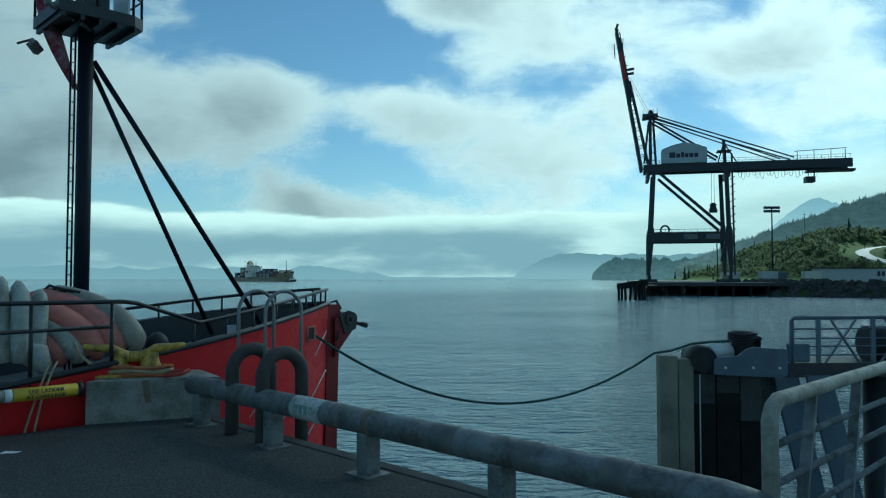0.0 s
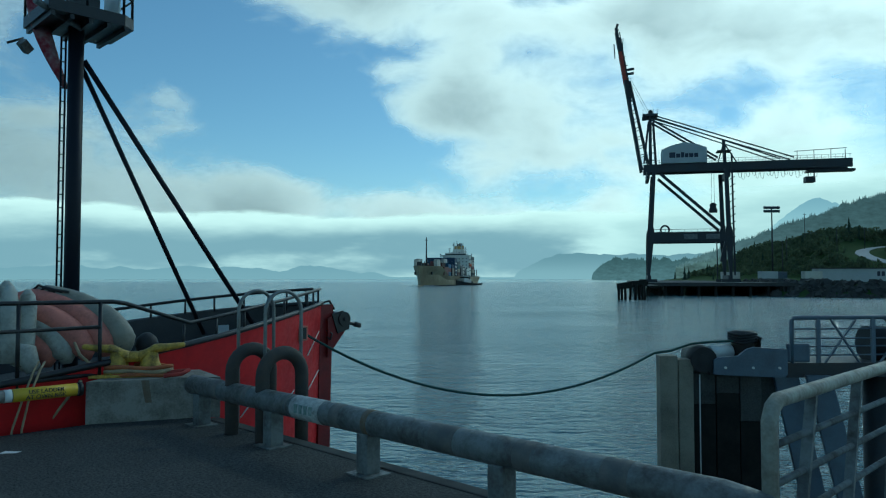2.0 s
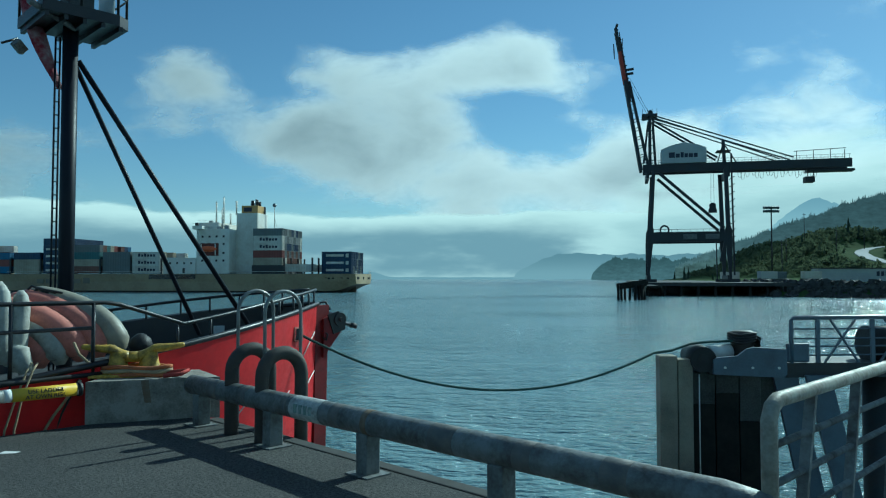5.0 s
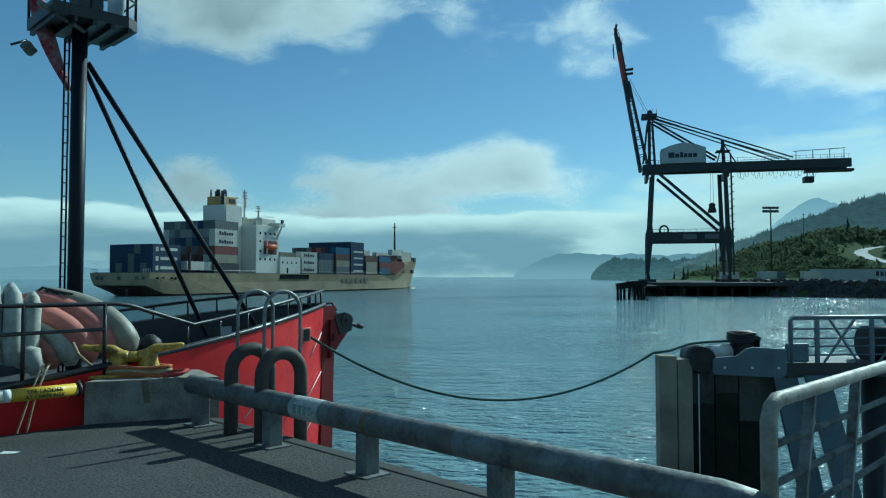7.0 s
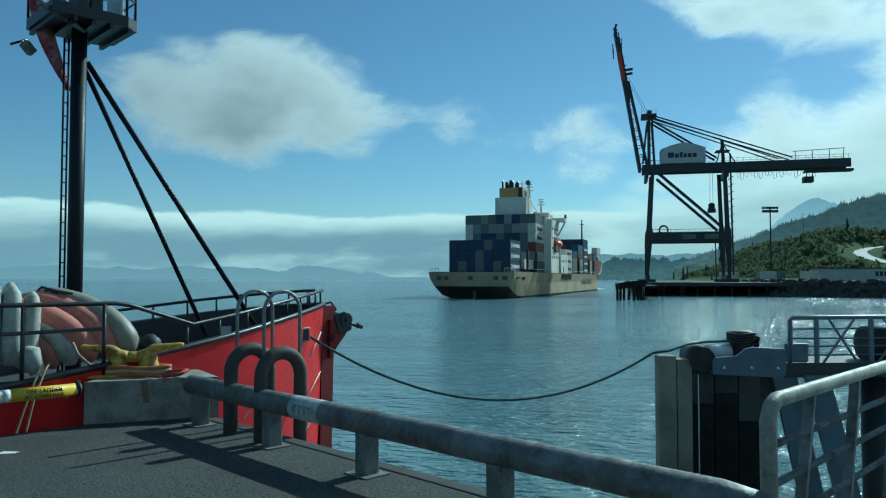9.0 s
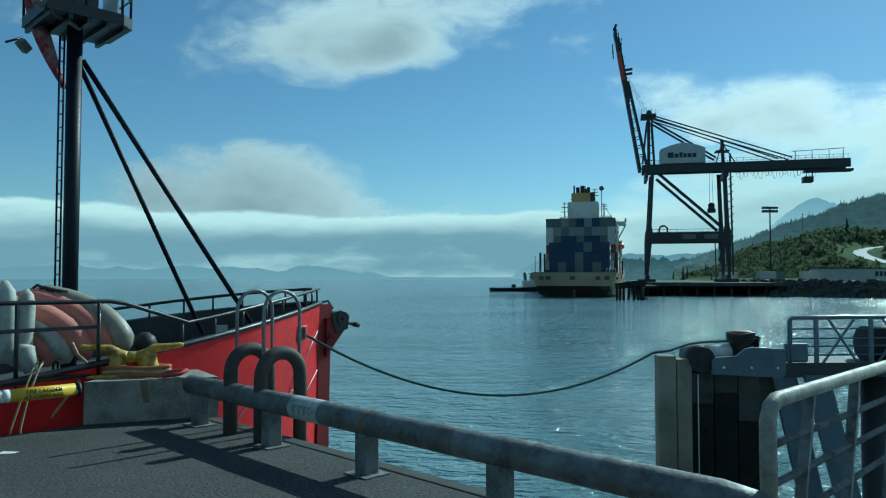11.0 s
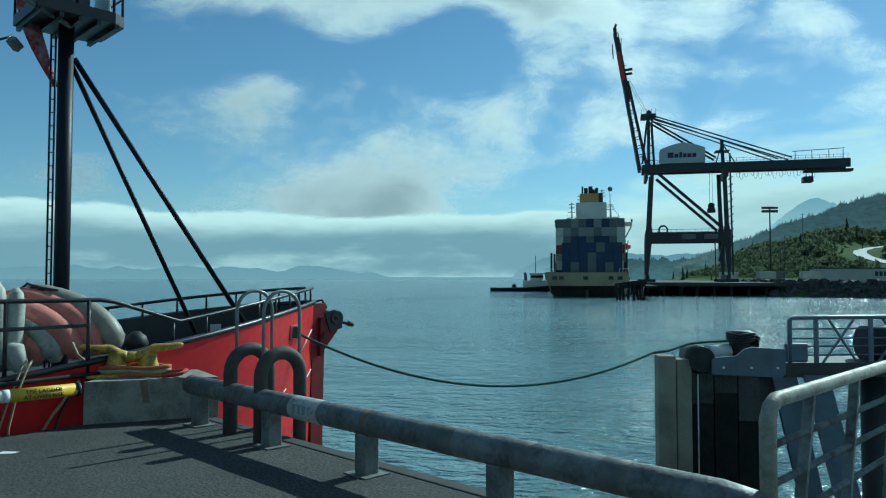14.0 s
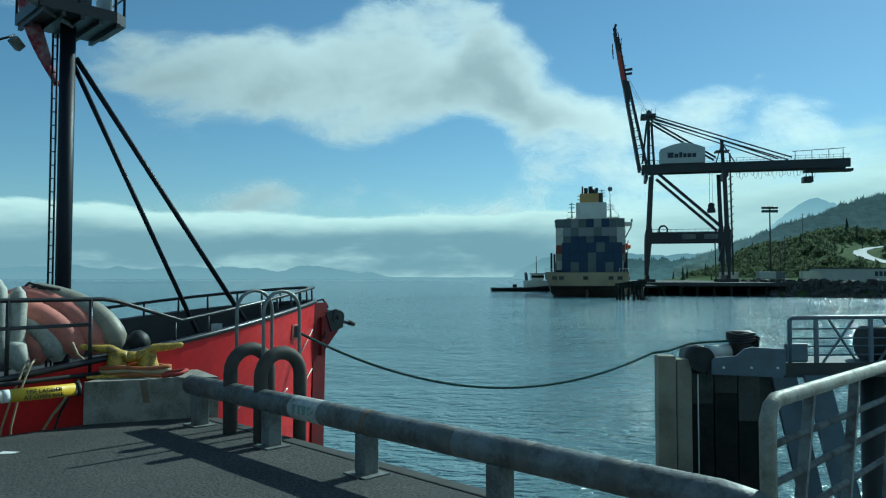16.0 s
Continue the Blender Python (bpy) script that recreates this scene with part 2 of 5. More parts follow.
    lit.inputs[0].default_value = 0.22
    m.feed(lit.inputs[1], tl.outputs[0])
    m.feed(lit.inputs[2], df.outputs[0])
    tr = m.t.nodes.new("ShaderNodeBsdfTransparent")
    mx = m.t.nodes.new("ShaderNodeMixShader")
    m.feed(mx.inputs[0], alpha)
    m.feed(mx.inputs[1], tr.outputs[0])
    m.feed(mx.inputs[2], lit.outputs[0])
    m.feed(m.out.inputs[0], mx.outputs[0])
    return m.mat


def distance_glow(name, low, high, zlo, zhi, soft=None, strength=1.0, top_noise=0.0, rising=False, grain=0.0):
    """Far haze, fog or ridge as a glow, daylight and haze put into its colours, fading upward to nothing where soft is
    given.
    """
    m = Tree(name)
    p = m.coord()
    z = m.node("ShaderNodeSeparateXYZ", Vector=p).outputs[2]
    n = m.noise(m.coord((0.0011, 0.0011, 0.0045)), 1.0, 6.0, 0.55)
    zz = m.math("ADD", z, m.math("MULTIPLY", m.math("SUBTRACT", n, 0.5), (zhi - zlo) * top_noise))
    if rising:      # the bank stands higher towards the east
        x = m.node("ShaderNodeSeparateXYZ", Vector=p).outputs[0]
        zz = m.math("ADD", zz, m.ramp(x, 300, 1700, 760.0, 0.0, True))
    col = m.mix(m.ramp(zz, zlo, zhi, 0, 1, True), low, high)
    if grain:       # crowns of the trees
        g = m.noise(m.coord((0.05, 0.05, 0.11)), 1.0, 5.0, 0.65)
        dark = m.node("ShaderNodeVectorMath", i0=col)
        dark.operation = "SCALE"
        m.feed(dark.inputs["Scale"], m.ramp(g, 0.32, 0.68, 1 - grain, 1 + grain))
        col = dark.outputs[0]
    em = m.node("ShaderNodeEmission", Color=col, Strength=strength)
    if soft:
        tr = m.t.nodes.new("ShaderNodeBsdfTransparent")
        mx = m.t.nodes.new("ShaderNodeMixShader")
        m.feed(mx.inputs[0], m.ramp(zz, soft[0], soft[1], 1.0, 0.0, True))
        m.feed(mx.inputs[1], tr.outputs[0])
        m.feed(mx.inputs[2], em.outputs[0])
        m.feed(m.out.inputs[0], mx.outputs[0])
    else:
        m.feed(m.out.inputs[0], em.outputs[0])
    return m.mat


def foliage(name, a, b, scale):
    m = Tree(name)
    p = m.coord()
    rnd = m.t.nodes.new("ShaderNodeNewGeometry").outputs["Random Per Island"]
    n = m.noise(p, scale, 4, 0.6)
    f = m.math("ADD", m.math("MULTIPLY", rnd, 0.6), m.math("MULTIPLY", n, 0.5), True)
    col = m.mix(f, a, b)
    df = m.node("ShaderNodeBsdfDiffuse", Color=col)
    tl = m.node("ShaderNodeBsdfTranslucent", Color=col)
    mx = m.t.nodes.new("ShaderNodeMixShader")
    mx.inputs[0].default_value = 0.45
    m.feed(mx.inputs[1], df.outputs[0])
    m.feed(mx.inputs[2], tl.outputs[0])
    m.feed(m.out.inputs[0], mx.outputs[0])
    return m.mat


MAT["asphalt"] = asphalt()
MAT["sea"] = sea()
MAT["cloud"] = clouds()
MAT["conifer"] = foliage("conifer_green", (0.055, 0.085, 0.065), (0.09, 0.12, 0.085), 0.05)
MAT["brush"] = foliage("brush_green", (0.075, 0.102, 0.066), (0.14, 0.165, 0.088), 0.03)
MAT["hillside"] = worn("wooded_hillside", (0.025, 0.045, 0.03), (0.06, 0.08, 0.04), 0.95, 0, 0.2, 0.02, 0.8, 0.5)
MAT["verge"] = worn("grassy_slope", (0.05, 0.085, 0.028), (0.09, 0.115, 0.045), 0.95, 0, 0.6, 0.05, 0.8, 0.5, 0.03)
MAT["rock"] = worn("riprap_rock", (0.06, 0.06, 0.055), (0.03, 0.03, 0.028), 0.9, 0, 3, 0.4, 0.7, 0.6)
MAT["road"] = worn("pale_road", (0.42, 0.42, 0.41), (0.30, 0.30, 0.29), 0.8, 0, 1, 0.1, 0.5, 0.1)


# ---- mesh helpers ----
def link(name, bm, material, parent=None, smooth=False):
    me = bpy.data.meshes.new(name)
    bm.normal_update()
    bm.to_mesh(me)
    bm.free()
    for mat in (material if isinstance(material, (list, tuple)) else [material]):
        me.materials.append(MAT[mat] if isinstance(mat, str) else mat)
    if smooth:
        me.polygons.foreach_set("use_smooth", [True] * len(me.polygons))
    ob = new(name, me)
    if parent:
        ob.parent = parent
    return ob


def part(name, bm, material, parent, label="", smooth=False):
    return tagged(link(name, bm, material, parent, smooth), label)


def thing(name, label, category, at=None, group="", kind=""):
    ob = new(name)
    ob.empty_display_size = 0.2
    if at is not None:
        ob.matrix_world = at
    return tagged(ob, label, category, group, kind)


def box(bm, x0, x1, y0, y1, z0, z1, m=None, bevel=0.0):
    vs = [bm.verts.new((x, y, z)) for x in (x0, x1) for y in (y0, y1) for z in (z0, z1)]
    fs = [(0, 1, 3, 2), (4, 6, 7, 5), (0, 4, 5, 1), (2, 3, 7, 6), (0, 2, 6, 4), (1, 5, 7, 3)]
    faces = [bm.faces.new([vs[i] for i in f]) for f in fs]
    if bevel:
        edges = list({e for f in faces for e in f.edges})
        r = bmesh.ops.bevel(bm, geom=edges, offset=bevel, segments=2, affect="EDGES", profile=0.5)
        vs = list({v for f in faces if f.is_valid for v in f.verts} | set(r["verts"]))
    if m is not None:
        bmesh.ops.transform(bm, matrix=m, verts=vs)
    return bm


def boxed(*a, **k):
    return box(bmesh.new(), *a, **k)


def tube(bm, pts, r, n=10, closed_ends=True, radii=None):
    """A round bar along points."""
    pts = [Vector(p) for p in pts]
    rings = []
    up = None
    for i, p in enumerate(pts):
        d = (pts[min(i + 1, len(pts) - 1)] - pts[max(i - 1, 0)]).normalized()
        if up is None:
            up = d.orthogonal().normalized()
        up = (up - d * up.dot(d)).normalized()
        side = d.cross(up)
        rr = radii[i] if radii else r
        rings.append([bm.verts.new(p + (up * math.cos(k * math.tau / n) + side * math.sin(k * math.tau / n)) * rr) for k in range(n)])
    for a, b in zip(rings, rings[1:]):
        for k in range(n):
            f = bm.faces.new((a[k], a[(k + 1) % n], b[(k + 1) % n], b[k]))
            f.smooth = True
    if closed_ends:
        bm.faces.new(list(reversed(rings[0])))
        bm.faces.new(rings[-1])
    return bm


def tubed(pts, r, n=10, radii=None):
    return tube(bmesh.new(), pts, r, n, True, radii)


def beam(bm, a, b, w, h=None):
    """A square bar from a to b."""
    a, b = Vector(a), Vector(b)
    h = h or w
    d = b - a
    q = d.to_track_quat("Z", "Y").to_matrix().to_4x4()
    return box(bm, -w / 2, w / 2, -h / 2, h / 2, 0, d.length, Matrix.Translation(a) @ q)


def beamed(a, b, w, h=None):
    return beam(bmesh.new(), a, b, w, h)


def loft(rows, close=False, caps=True):
    """A skin through rows of equal length."""
    bm = bmesh.new()
    vr = [[bm.verts.new(p) for p in r] for r in rows]
    n = len(rows[0])
    for a, b in zip(vr, vr[1:]):
        for k in range(n if close else n - 1):
            bm.faces.new((a[k], a[(k + 1) % n], b[(k + 1) % n], b[k]))
    if caps and close:
        bm.faces.new(list(reversed(vr[0])))
        bm.faces.new(vr[-1])
    bmesh.ops.remove_doubles(bm, verts=bm.verts, dist=1e-4)
    bmesh.ops.recalc_face_normals(bm, faces=bm.faces)
    return bm


def letters(name, body, size, material, parent, m, label=""):
    """Raised lettering in the built-in font."""
    cu = bpy.data.curves.new(name, "FONT")
    cu.body, cu.size, cu.extrude, cu.align_x, cu.align_y = body, size, 0.006, "CENTER", "CENTER"
    tmp = bpy.data.objects.new(name, cu)
    me = bpy.data.meshes.new_from_object(tmp)
    bpy.data.objects.remove(tmp)
    me.materials.clear()
    me.materials.append(MAT[material])
    ob = new(name, me)
    ob.parent = parent
    ob.matrix_local = m
    return tagged(ob, label)


# ---- directions of the pier: U runs along the pipe rail, V out over the water ----
U = Vector((0.7071, -0.7071, 0))
V = Vector((0.7071, 0.7071, 0))
P0 = Vector((-3.13, 9.65, 0))        # foot of the rail's first post


def on_pier(u, v, z=0.0):
    return P0 + U * u + V * v + Vector((0, 0, z))


PIER = Matrix(((U.x, V.x, 0, P0.x), (U.y, V.y, 0, P0.y), (0, 0, 1, 0), (0, 0, 0, 1)))
MOVING = {}


# ---- sea, sky sheet and distance ----
def build_setting():
    bm = bmesh.new()
    bmesh.ops.create_grid(bm, x_segments=2, y_segments=2, size=4990)
    water = link("water", bm, "sea")
    water.location.z = WATER
    tagged(water, "rippled blue-green harbour water under a broken sky", "water", kind="structure")
    bm = bmesh.new()
    bmesh.ops.create_uvsphere(bm, u_segments=96, v_segments=60, radius=4950)
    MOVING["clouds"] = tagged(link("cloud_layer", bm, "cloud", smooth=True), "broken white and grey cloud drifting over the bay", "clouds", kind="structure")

    def ring(name, label, mat, r, heights, a0, a1, n, base=-10.0):
        rows = []
        for i in range(n + 1):
            a = radians(a0 + (a1 - a0) * i / n)
            h = heights(math.degrees(a))
            rows.append([(math.sin(a) * r, math.cos(a) * r, WATER + base), (math.sin(a) * r, math.cos(a) * r, h)])
        ob = link(name, loft(rows), mat, smooth=True)
        return tagged(ob, label, "backdrop", kind="structure")

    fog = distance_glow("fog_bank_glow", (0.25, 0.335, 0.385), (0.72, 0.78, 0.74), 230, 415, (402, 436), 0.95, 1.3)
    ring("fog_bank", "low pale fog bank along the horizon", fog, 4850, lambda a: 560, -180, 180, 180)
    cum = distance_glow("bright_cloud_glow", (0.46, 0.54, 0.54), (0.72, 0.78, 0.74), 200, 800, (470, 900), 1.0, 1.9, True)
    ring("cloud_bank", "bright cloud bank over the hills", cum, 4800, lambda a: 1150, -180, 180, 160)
    # Haze is put into the hills' blue glow colours, paler at the foot.
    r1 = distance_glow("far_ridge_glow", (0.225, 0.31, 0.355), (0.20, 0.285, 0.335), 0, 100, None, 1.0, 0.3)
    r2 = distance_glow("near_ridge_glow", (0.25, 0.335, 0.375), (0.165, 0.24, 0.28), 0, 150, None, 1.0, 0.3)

    def low_ridge(a):
        n = noise.fractal((a * 0.35, 3.1, 0), 1.0, 2.0, 5)
        return 2 + max(0, 62 + 30 * n) * (1 if a < -7 else max(0.12, 1 - (a + 7) / 3.2))
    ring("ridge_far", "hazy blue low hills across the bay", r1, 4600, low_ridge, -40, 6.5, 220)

    def head_ridge(a):
        n = noise.fractal((a * 0.8, 7.7, 0), 1.0, 2.0, 5)
        if a < 9:
            k = max(0.0, (a - 5.5) / 3.5) ** 0.6
        else:
            k = 1 - 0.1 * min(1, (a - 9) / 6)
        return 2 + 150 * k * (1 + 0.1 * n)
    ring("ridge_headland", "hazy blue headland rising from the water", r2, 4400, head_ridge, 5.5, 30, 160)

    def mid_ridge(a):
        n = noise.fractal((a * 2.2, 1.3, 0), 1.0, 2.0, 6)
        k = min(1, max(0, (a - 11.4) / 1.6)) ** 0.5
        return 66 * k * (1 + 0.16 * n) + 15 * abs(noise.noise((a * 7, 0, 2))) * k + 7 * abs(noise.noise((a * 23, 0, 4)))
    # Wooded ridge glows in a hazed colour, lighter low down.
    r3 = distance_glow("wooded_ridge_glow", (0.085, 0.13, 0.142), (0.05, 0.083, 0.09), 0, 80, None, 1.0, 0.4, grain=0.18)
    ring("ridge_wooded", "hazy blue-green wooded ridge behind the terminal", r3, 2600, mid_ridge, 11.4, 36, 700)

    def forest(scale, shift, spike, seed):
        def f(a):
            k = min(1.0, max(0.0, (a - 17.5 + shift) / 13.0))
            h = (30 + 205 * k ** 0.85) * scale * (1 + 0.05 * noise.fractal((a * 0.9, seed, 0), 1, 2, 4))
            u = a * 9.0 + 2.0 * noise.noise((a * 3, seed, 5))
            tooth = 1 - abs((u % 1.0) * 2 - 1)
            return h + spike * tooth * (0.45 + 0.55 * abs(noise.noise((math.floor(u) * 1.7, seed, 1)) * 1.6))
        return f
    # Both forest layers carry distance haze in their glow, lighter towards the base.
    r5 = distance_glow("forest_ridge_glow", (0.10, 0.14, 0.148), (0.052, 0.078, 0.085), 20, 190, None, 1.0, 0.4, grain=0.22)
    ring("ridge_forest", "hazy blue-green spruce-covered ridge rising behind the terminal", r5, 2400, forest(1.0, 0.0, 17, 2.0), 17.5, 60, 2600)
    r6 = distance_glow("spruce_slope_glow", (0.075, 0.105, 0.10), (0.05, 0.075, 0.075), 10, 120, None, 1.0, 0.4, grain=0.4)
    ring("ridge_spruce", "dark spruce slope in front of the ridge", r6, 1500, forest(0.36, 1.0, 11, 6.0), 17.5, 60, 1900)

    def peak(a):
        d = a - 26.9
        return 260 + 182 * max(0, 1 - (abs(d) / (3.2 if d < 0 else 4.2)) ** 1.35) + 8 * noise.fractal((a * 3, 0, 0), 1, 2, 4)
    # The peak glows; haze is painted into its blue, strongest at the foot.
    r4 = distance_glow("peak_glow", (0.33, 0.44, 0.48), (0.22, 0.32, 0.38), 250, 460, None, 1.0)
    ring("mountain_peak", "haze-blue mountain top standing over the fog", r4, 4500, peak, 23.4, 31.5, 90, base=250)


build_setting()


# ---- pier ----
def build_pier():
    deck = thing("pier_deck", "dark asphalt pier deck with a concrete edge", "pier", PIER, kind="structure")
    bm = bmesh.new()
    vs = [(-0.45, 0.22), (22, 0.22), (22, -30), (-1.07, -30), (-1.07, -1.0), (-0.9, -0.2)]
    top = [bm.verts.new((x, y, 0)) for x, y in vs]
    bot = [bm.verts.new((x, y, -0.5)) for x, y in vs]
    bm.faces.new(list(reversed(top)))
    bm.faces.new(bot)
    for i in range(6):
        j = (i + 1) % 6
        bm.faces.new((top[i], top[j], bot[j], bot[i]))
    bmesh.ops.recalc_face_normals(bm, faces=bm.faces)
    part("deck_slab", bm, "asphalt", deck)
    part("edge_curb", boxed(-0.3, 22, 0.225, 0.40, -0.6, 0.012, bevel=0.015), "concrete_dark", deck)
    for i in range(12):
        bm = tubed([(-0.6 + i * 2.4, -0.3, -9), (-0.6 + i * 2.4, -0.3, -0.5)], 0.2, 12)
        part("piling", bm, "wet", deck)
    return deck


build_pier()


def build_rail():
    rail = thing("pipe_rail", "weathered grey steel pipe bull rail on short posts", "railing", PIER)
    part("rail_pipe", tubed([(-0.25, 0, 0.50), (6.95, 0, 0.50), (7.2, 0, 0.47), (7.3, 0, 0.36), (7.3, 0, 0.0)], 0.125, 20), "galv", rail, smooth=False)
    for u in (0.0, 1.7, 3.4, 5.1, 6.8):
        pst = part("post", boxed(u - 0.085, u + 0.085, -0.085, 0.085, 0.012, 0.40, bevel=0.012), "galv", rail)
        part("base_plate", boxed(u - 0.17, u + 0.17, -0.15, 0.15, 0.001, 0.014), "galv", pst)
    wb = part("white_band", tubed([(2.2, 0, 0.50), (2.72, 0, 0.50)], 0.1285, 20), "worn_white", rail, "worn white painted band")
    for k in range(4):
        part("paint_mark", boxed(2.30 + 0.09 * k, 2.355 + 0.09 * k, -0.1295, -0.10, 0.47, 0.56), "faded_green", wb)
    for u, ln in ((0.35, 0.22), (1.15, 0.12), (2.05, 0.08), (2.9, 0.16), (4.35, 0.30), (5.3, 0.18), (6.1, 0.22)):
        part("scuff", tubed([(u, 0, 0.50), (u + ln, 0, 0.50)], 0.1262, 20), "scuff", rail)
    part("rust_band", tubed([(3.42, 0, 0.50), (3.50, 0, 0.50)], 0.1275, 20), "rust_stain", rail, "rusted weld seam")


build_rail()


def hoop(u, v, r, tr, z0, top, mat, name, rail, along):
    pts = []
    for k in range(0, 13):
        a = math.pi * k / 12
        c = -math.cos(a) * r
        pts.append(((u + c, v, top - r + math.sin(a) * r) if along else (u, v + c, top - r + math.sin(a) * r)))
    first, last = pts[0], pts[-1]
    pts = [(first[0], first[1], z0)] + pts + [(last[0], last[1], z0)]
    return part(name, tubed(pts, tr, 14), mat, rail)


def build_ladder():
    lad = thing("pier_ladder", "steel pier ladder with tall grab hoops and rusted guard hoops", "ladder", PIER)
    for u in (0.45, 1.09):
        hoop(u, 0.52, 0.26, 0.023, -3.5, 1.74, "tube", "grab_hoop", lad, False)
    for u in (0.78, 1.48):
        hoop(u, 0.26, 0.27, 0.082, -0.55, 1.02, "rust_pipe", "guard_hoop", lad, False)
    for i in range(9):
        part("rung", tubed([(0.45, 0.78, -0.2 - i * 0.32), (1.09, 0.78, -0.2 - i * 0.32)], 0.016, 8), "tube", lad)


build_ladder()


def build_pad():
    pad = thing("concrete_pad", "raised concrete corner block with a rust stain", "concrete block", PIER)
    prof = [(-1.07, -1.07), (-0.54, 0.13), (-0.30, 0.42), (-1.30, 0.62), (-1.75, -0.30)]
    part("block", loft([[(u, v, z) for u, v in prof] for z in (0.002, 0.03, 0.52, 0.55)], True), "concrete", pad)
    part("rust_stain", loft([[(-0.795 + f * 0.07, -0.462 + f * 0.16, 0.54 - g * 0.30), (-0.755 + f * 0.05, -0.372 + f * 0.11, 0.54 - g * 0.30)] for g, f in ((0, 0), (0.4, 0.1), (1, 0.3))]), "rust_stain", pad)
    cl = thing("mooring_cleat", "worn yellow cast-iron mooring cleat on the concrete block", "cleat", Matrix.Translation((-4.28, 10.28, 0.55)) @ pose(0, 0, 0, 0, 0, 16))
    for sg in (-1, 1):
        rows = []
        for i in range(13):
            k = i / 12
            x = sg * (0.06 + 0.58 * k)
            r = 0.105 * (1 - 0.52 * k ** 1.2)
            z = 0.27 + 0.10 * min(1.0, k / 0.35) ** 1.5 + 0.045 * k * k
            rows.append([(x, math.cos(j * math.tau / 14) * r, z + math.sin(j * math.tau / 14) * r * 0.72) for j in range(14)])
        tip = rows[-1]
        rows.append([(p[0] + sg * 0.025, p[1] * 0.6, tip[0][2] + (p[2] - tip[0][2]) * 0.6) for p in tip])
        part("horn", loft(rows, True), "yellow", cl, smooth=True)
    part("saddle", loft([[(x, math.cos(j * math.tau / 14) * 0.10, 0.265 + math.sin(j * math.tau / 14) * 0.075) for j in range(14)] for x in (-0.10, 0.0, 0.10)], True), "yellow", cl, smooth=True)
    for sx in (-0.2, 0.2):
        rows = [[(sx * k + math.cos(j * math.tau / 14) * r * 1.2, math.sin(j * math.tau / 14) * r, z) for j in range(14)] for z, r, k in ((0.03, 0.15, 1.25), (0.08, 0.125, 1.1), (0.2, 0.105, 1.0), (0.34, 0.095, 0.95))]
        part("leg", loft(rows, True), "yellow", cl, smooth=True)
    part("foot_plate", boxed(-0.55, 0.55, -0.2, 0.2, 0.0, 0.04, bevel=0.01), "yellow", cl)


def build_cleat_lines():
    r = thing("cleat_lines", "worn orange and tan mooring ropes turned round the cleat", "rope")
    for k in range(3):
        part("turn", tubed([(-4.25 + 0.50 * math.cos(a * math.tau / 20), 10.26 + 0.20 * math.sin(a * math.tau / 20), 0.585 + 0.05 * k + 0.012 * math.sin(a * 1.3 + k)) for a in range(21)], 0.028, 8), ("orange_rope", "tan_rope", "orange_rope")[k], r)
    part("tail", tubed([(-3.80, 10.2, 0.60), (-3.62, 10.25, 0.62), (-3.50, 10.2, 0.64), (-3.56, 10.1, 0.60), (-3.78, 10.05, 0.58)], 0.03, 8), "red_rope", r, "red rope end")
    part("lead", tubed([(-4.65, 10.15, 0.60), (-4.95, 9.75, 0.60), (-5.4, 9.3, 0.58), (-6.2, 8.6, 0.60)], 0.032, 8), "rubber", r)
    part("lead", tubed([(-4.7, 10.15, 0.62), (-5.0, 10.2, 0.85), (-5.15, 10.35, 1.0)], 0.02, 8), "tan_rope", r)
    part("lead", tubed([(-4.8, 9.85, 0.55), (-5.1, 9.75, 0.1), (-5.45, 9.7, -0.5)], 0.02, 8), "tan_rope", r)
    part("lead", tubed([(-4.85, 9.9, 0.55), (-5.05, 9.85, 0.1), (-5.25, 9.85, -0.5)], 0.016, 8), "rubber", r)
    p = thing("paper_scrap", "white paper scrap lying on the asphalt", "litter", Matrix.Translation((-4.72, 8.12, 0.002)))
    part("sheet", loft([[(-0.09, -0.05, 0.0), (0.09, -0.045, 0.004)], [(-0.08, 0.05, 0.006), (0.10, 0.05, 0.0)]]), "paper", p)


build_pad()
build_cleat_lines()


def build_left_rail():
    r = thing("edge_pipe", "dark pier-edge pipe wrapped with yellow warning tape", "pipe rail", PIER)
    part("pipe", tubed([(-1.07, -1.12, 0.47), (-1.07, -14, 0.47)], 0.078, 16), "galv", r)
    for v in (-3.2, -6.0):
        part("post", boxed(-1.15, -0.99, v - 0.08, v + 0.08, 0.002, 0.38), "galv", r)
    part("wrap", tubed([(-1.07, -1.12, 0.47), (-1.07, -1.17, 0.47)], 0.088, 14), "rubber", r)
    tp = part("tape", tubed([(-1.07, -1.19, 0.47), (-1.07, -1.93, 0.47)], 0.081, 18), "tape", r, "yellow warning tape with black lettering")
    part("white_band", tubed([(-1.07, -1.94, 0.47), (-1.07, -2.02, 0.47)], 0.080, 16), "paper", r)
    for txt, z, out in (("USE LADDER", 0.502, 0.076), ("AT OWN RISK", 0.438, 0.076)):
        letters("lettering", txt, 0.072, "lettering", r, Matrix(((0, 0, 1, -1.07 + out), (1, 0, 0, -1.56), (0, 1, 0, z), (0, 0, 0, 1))), "black warning lettering")


build_left_rail()


# ---- red fishing boat ----
def boat_half(x):
    k = max(0.0, (x + 1.0) / 5.95)
    return 2.42 * max(0.0, 1 - k ** 2.4)


def boat_sheer(x):
    return 4.39 + 0.135 * x - 0.012 * max(0.0, x - 2.5) ** 2


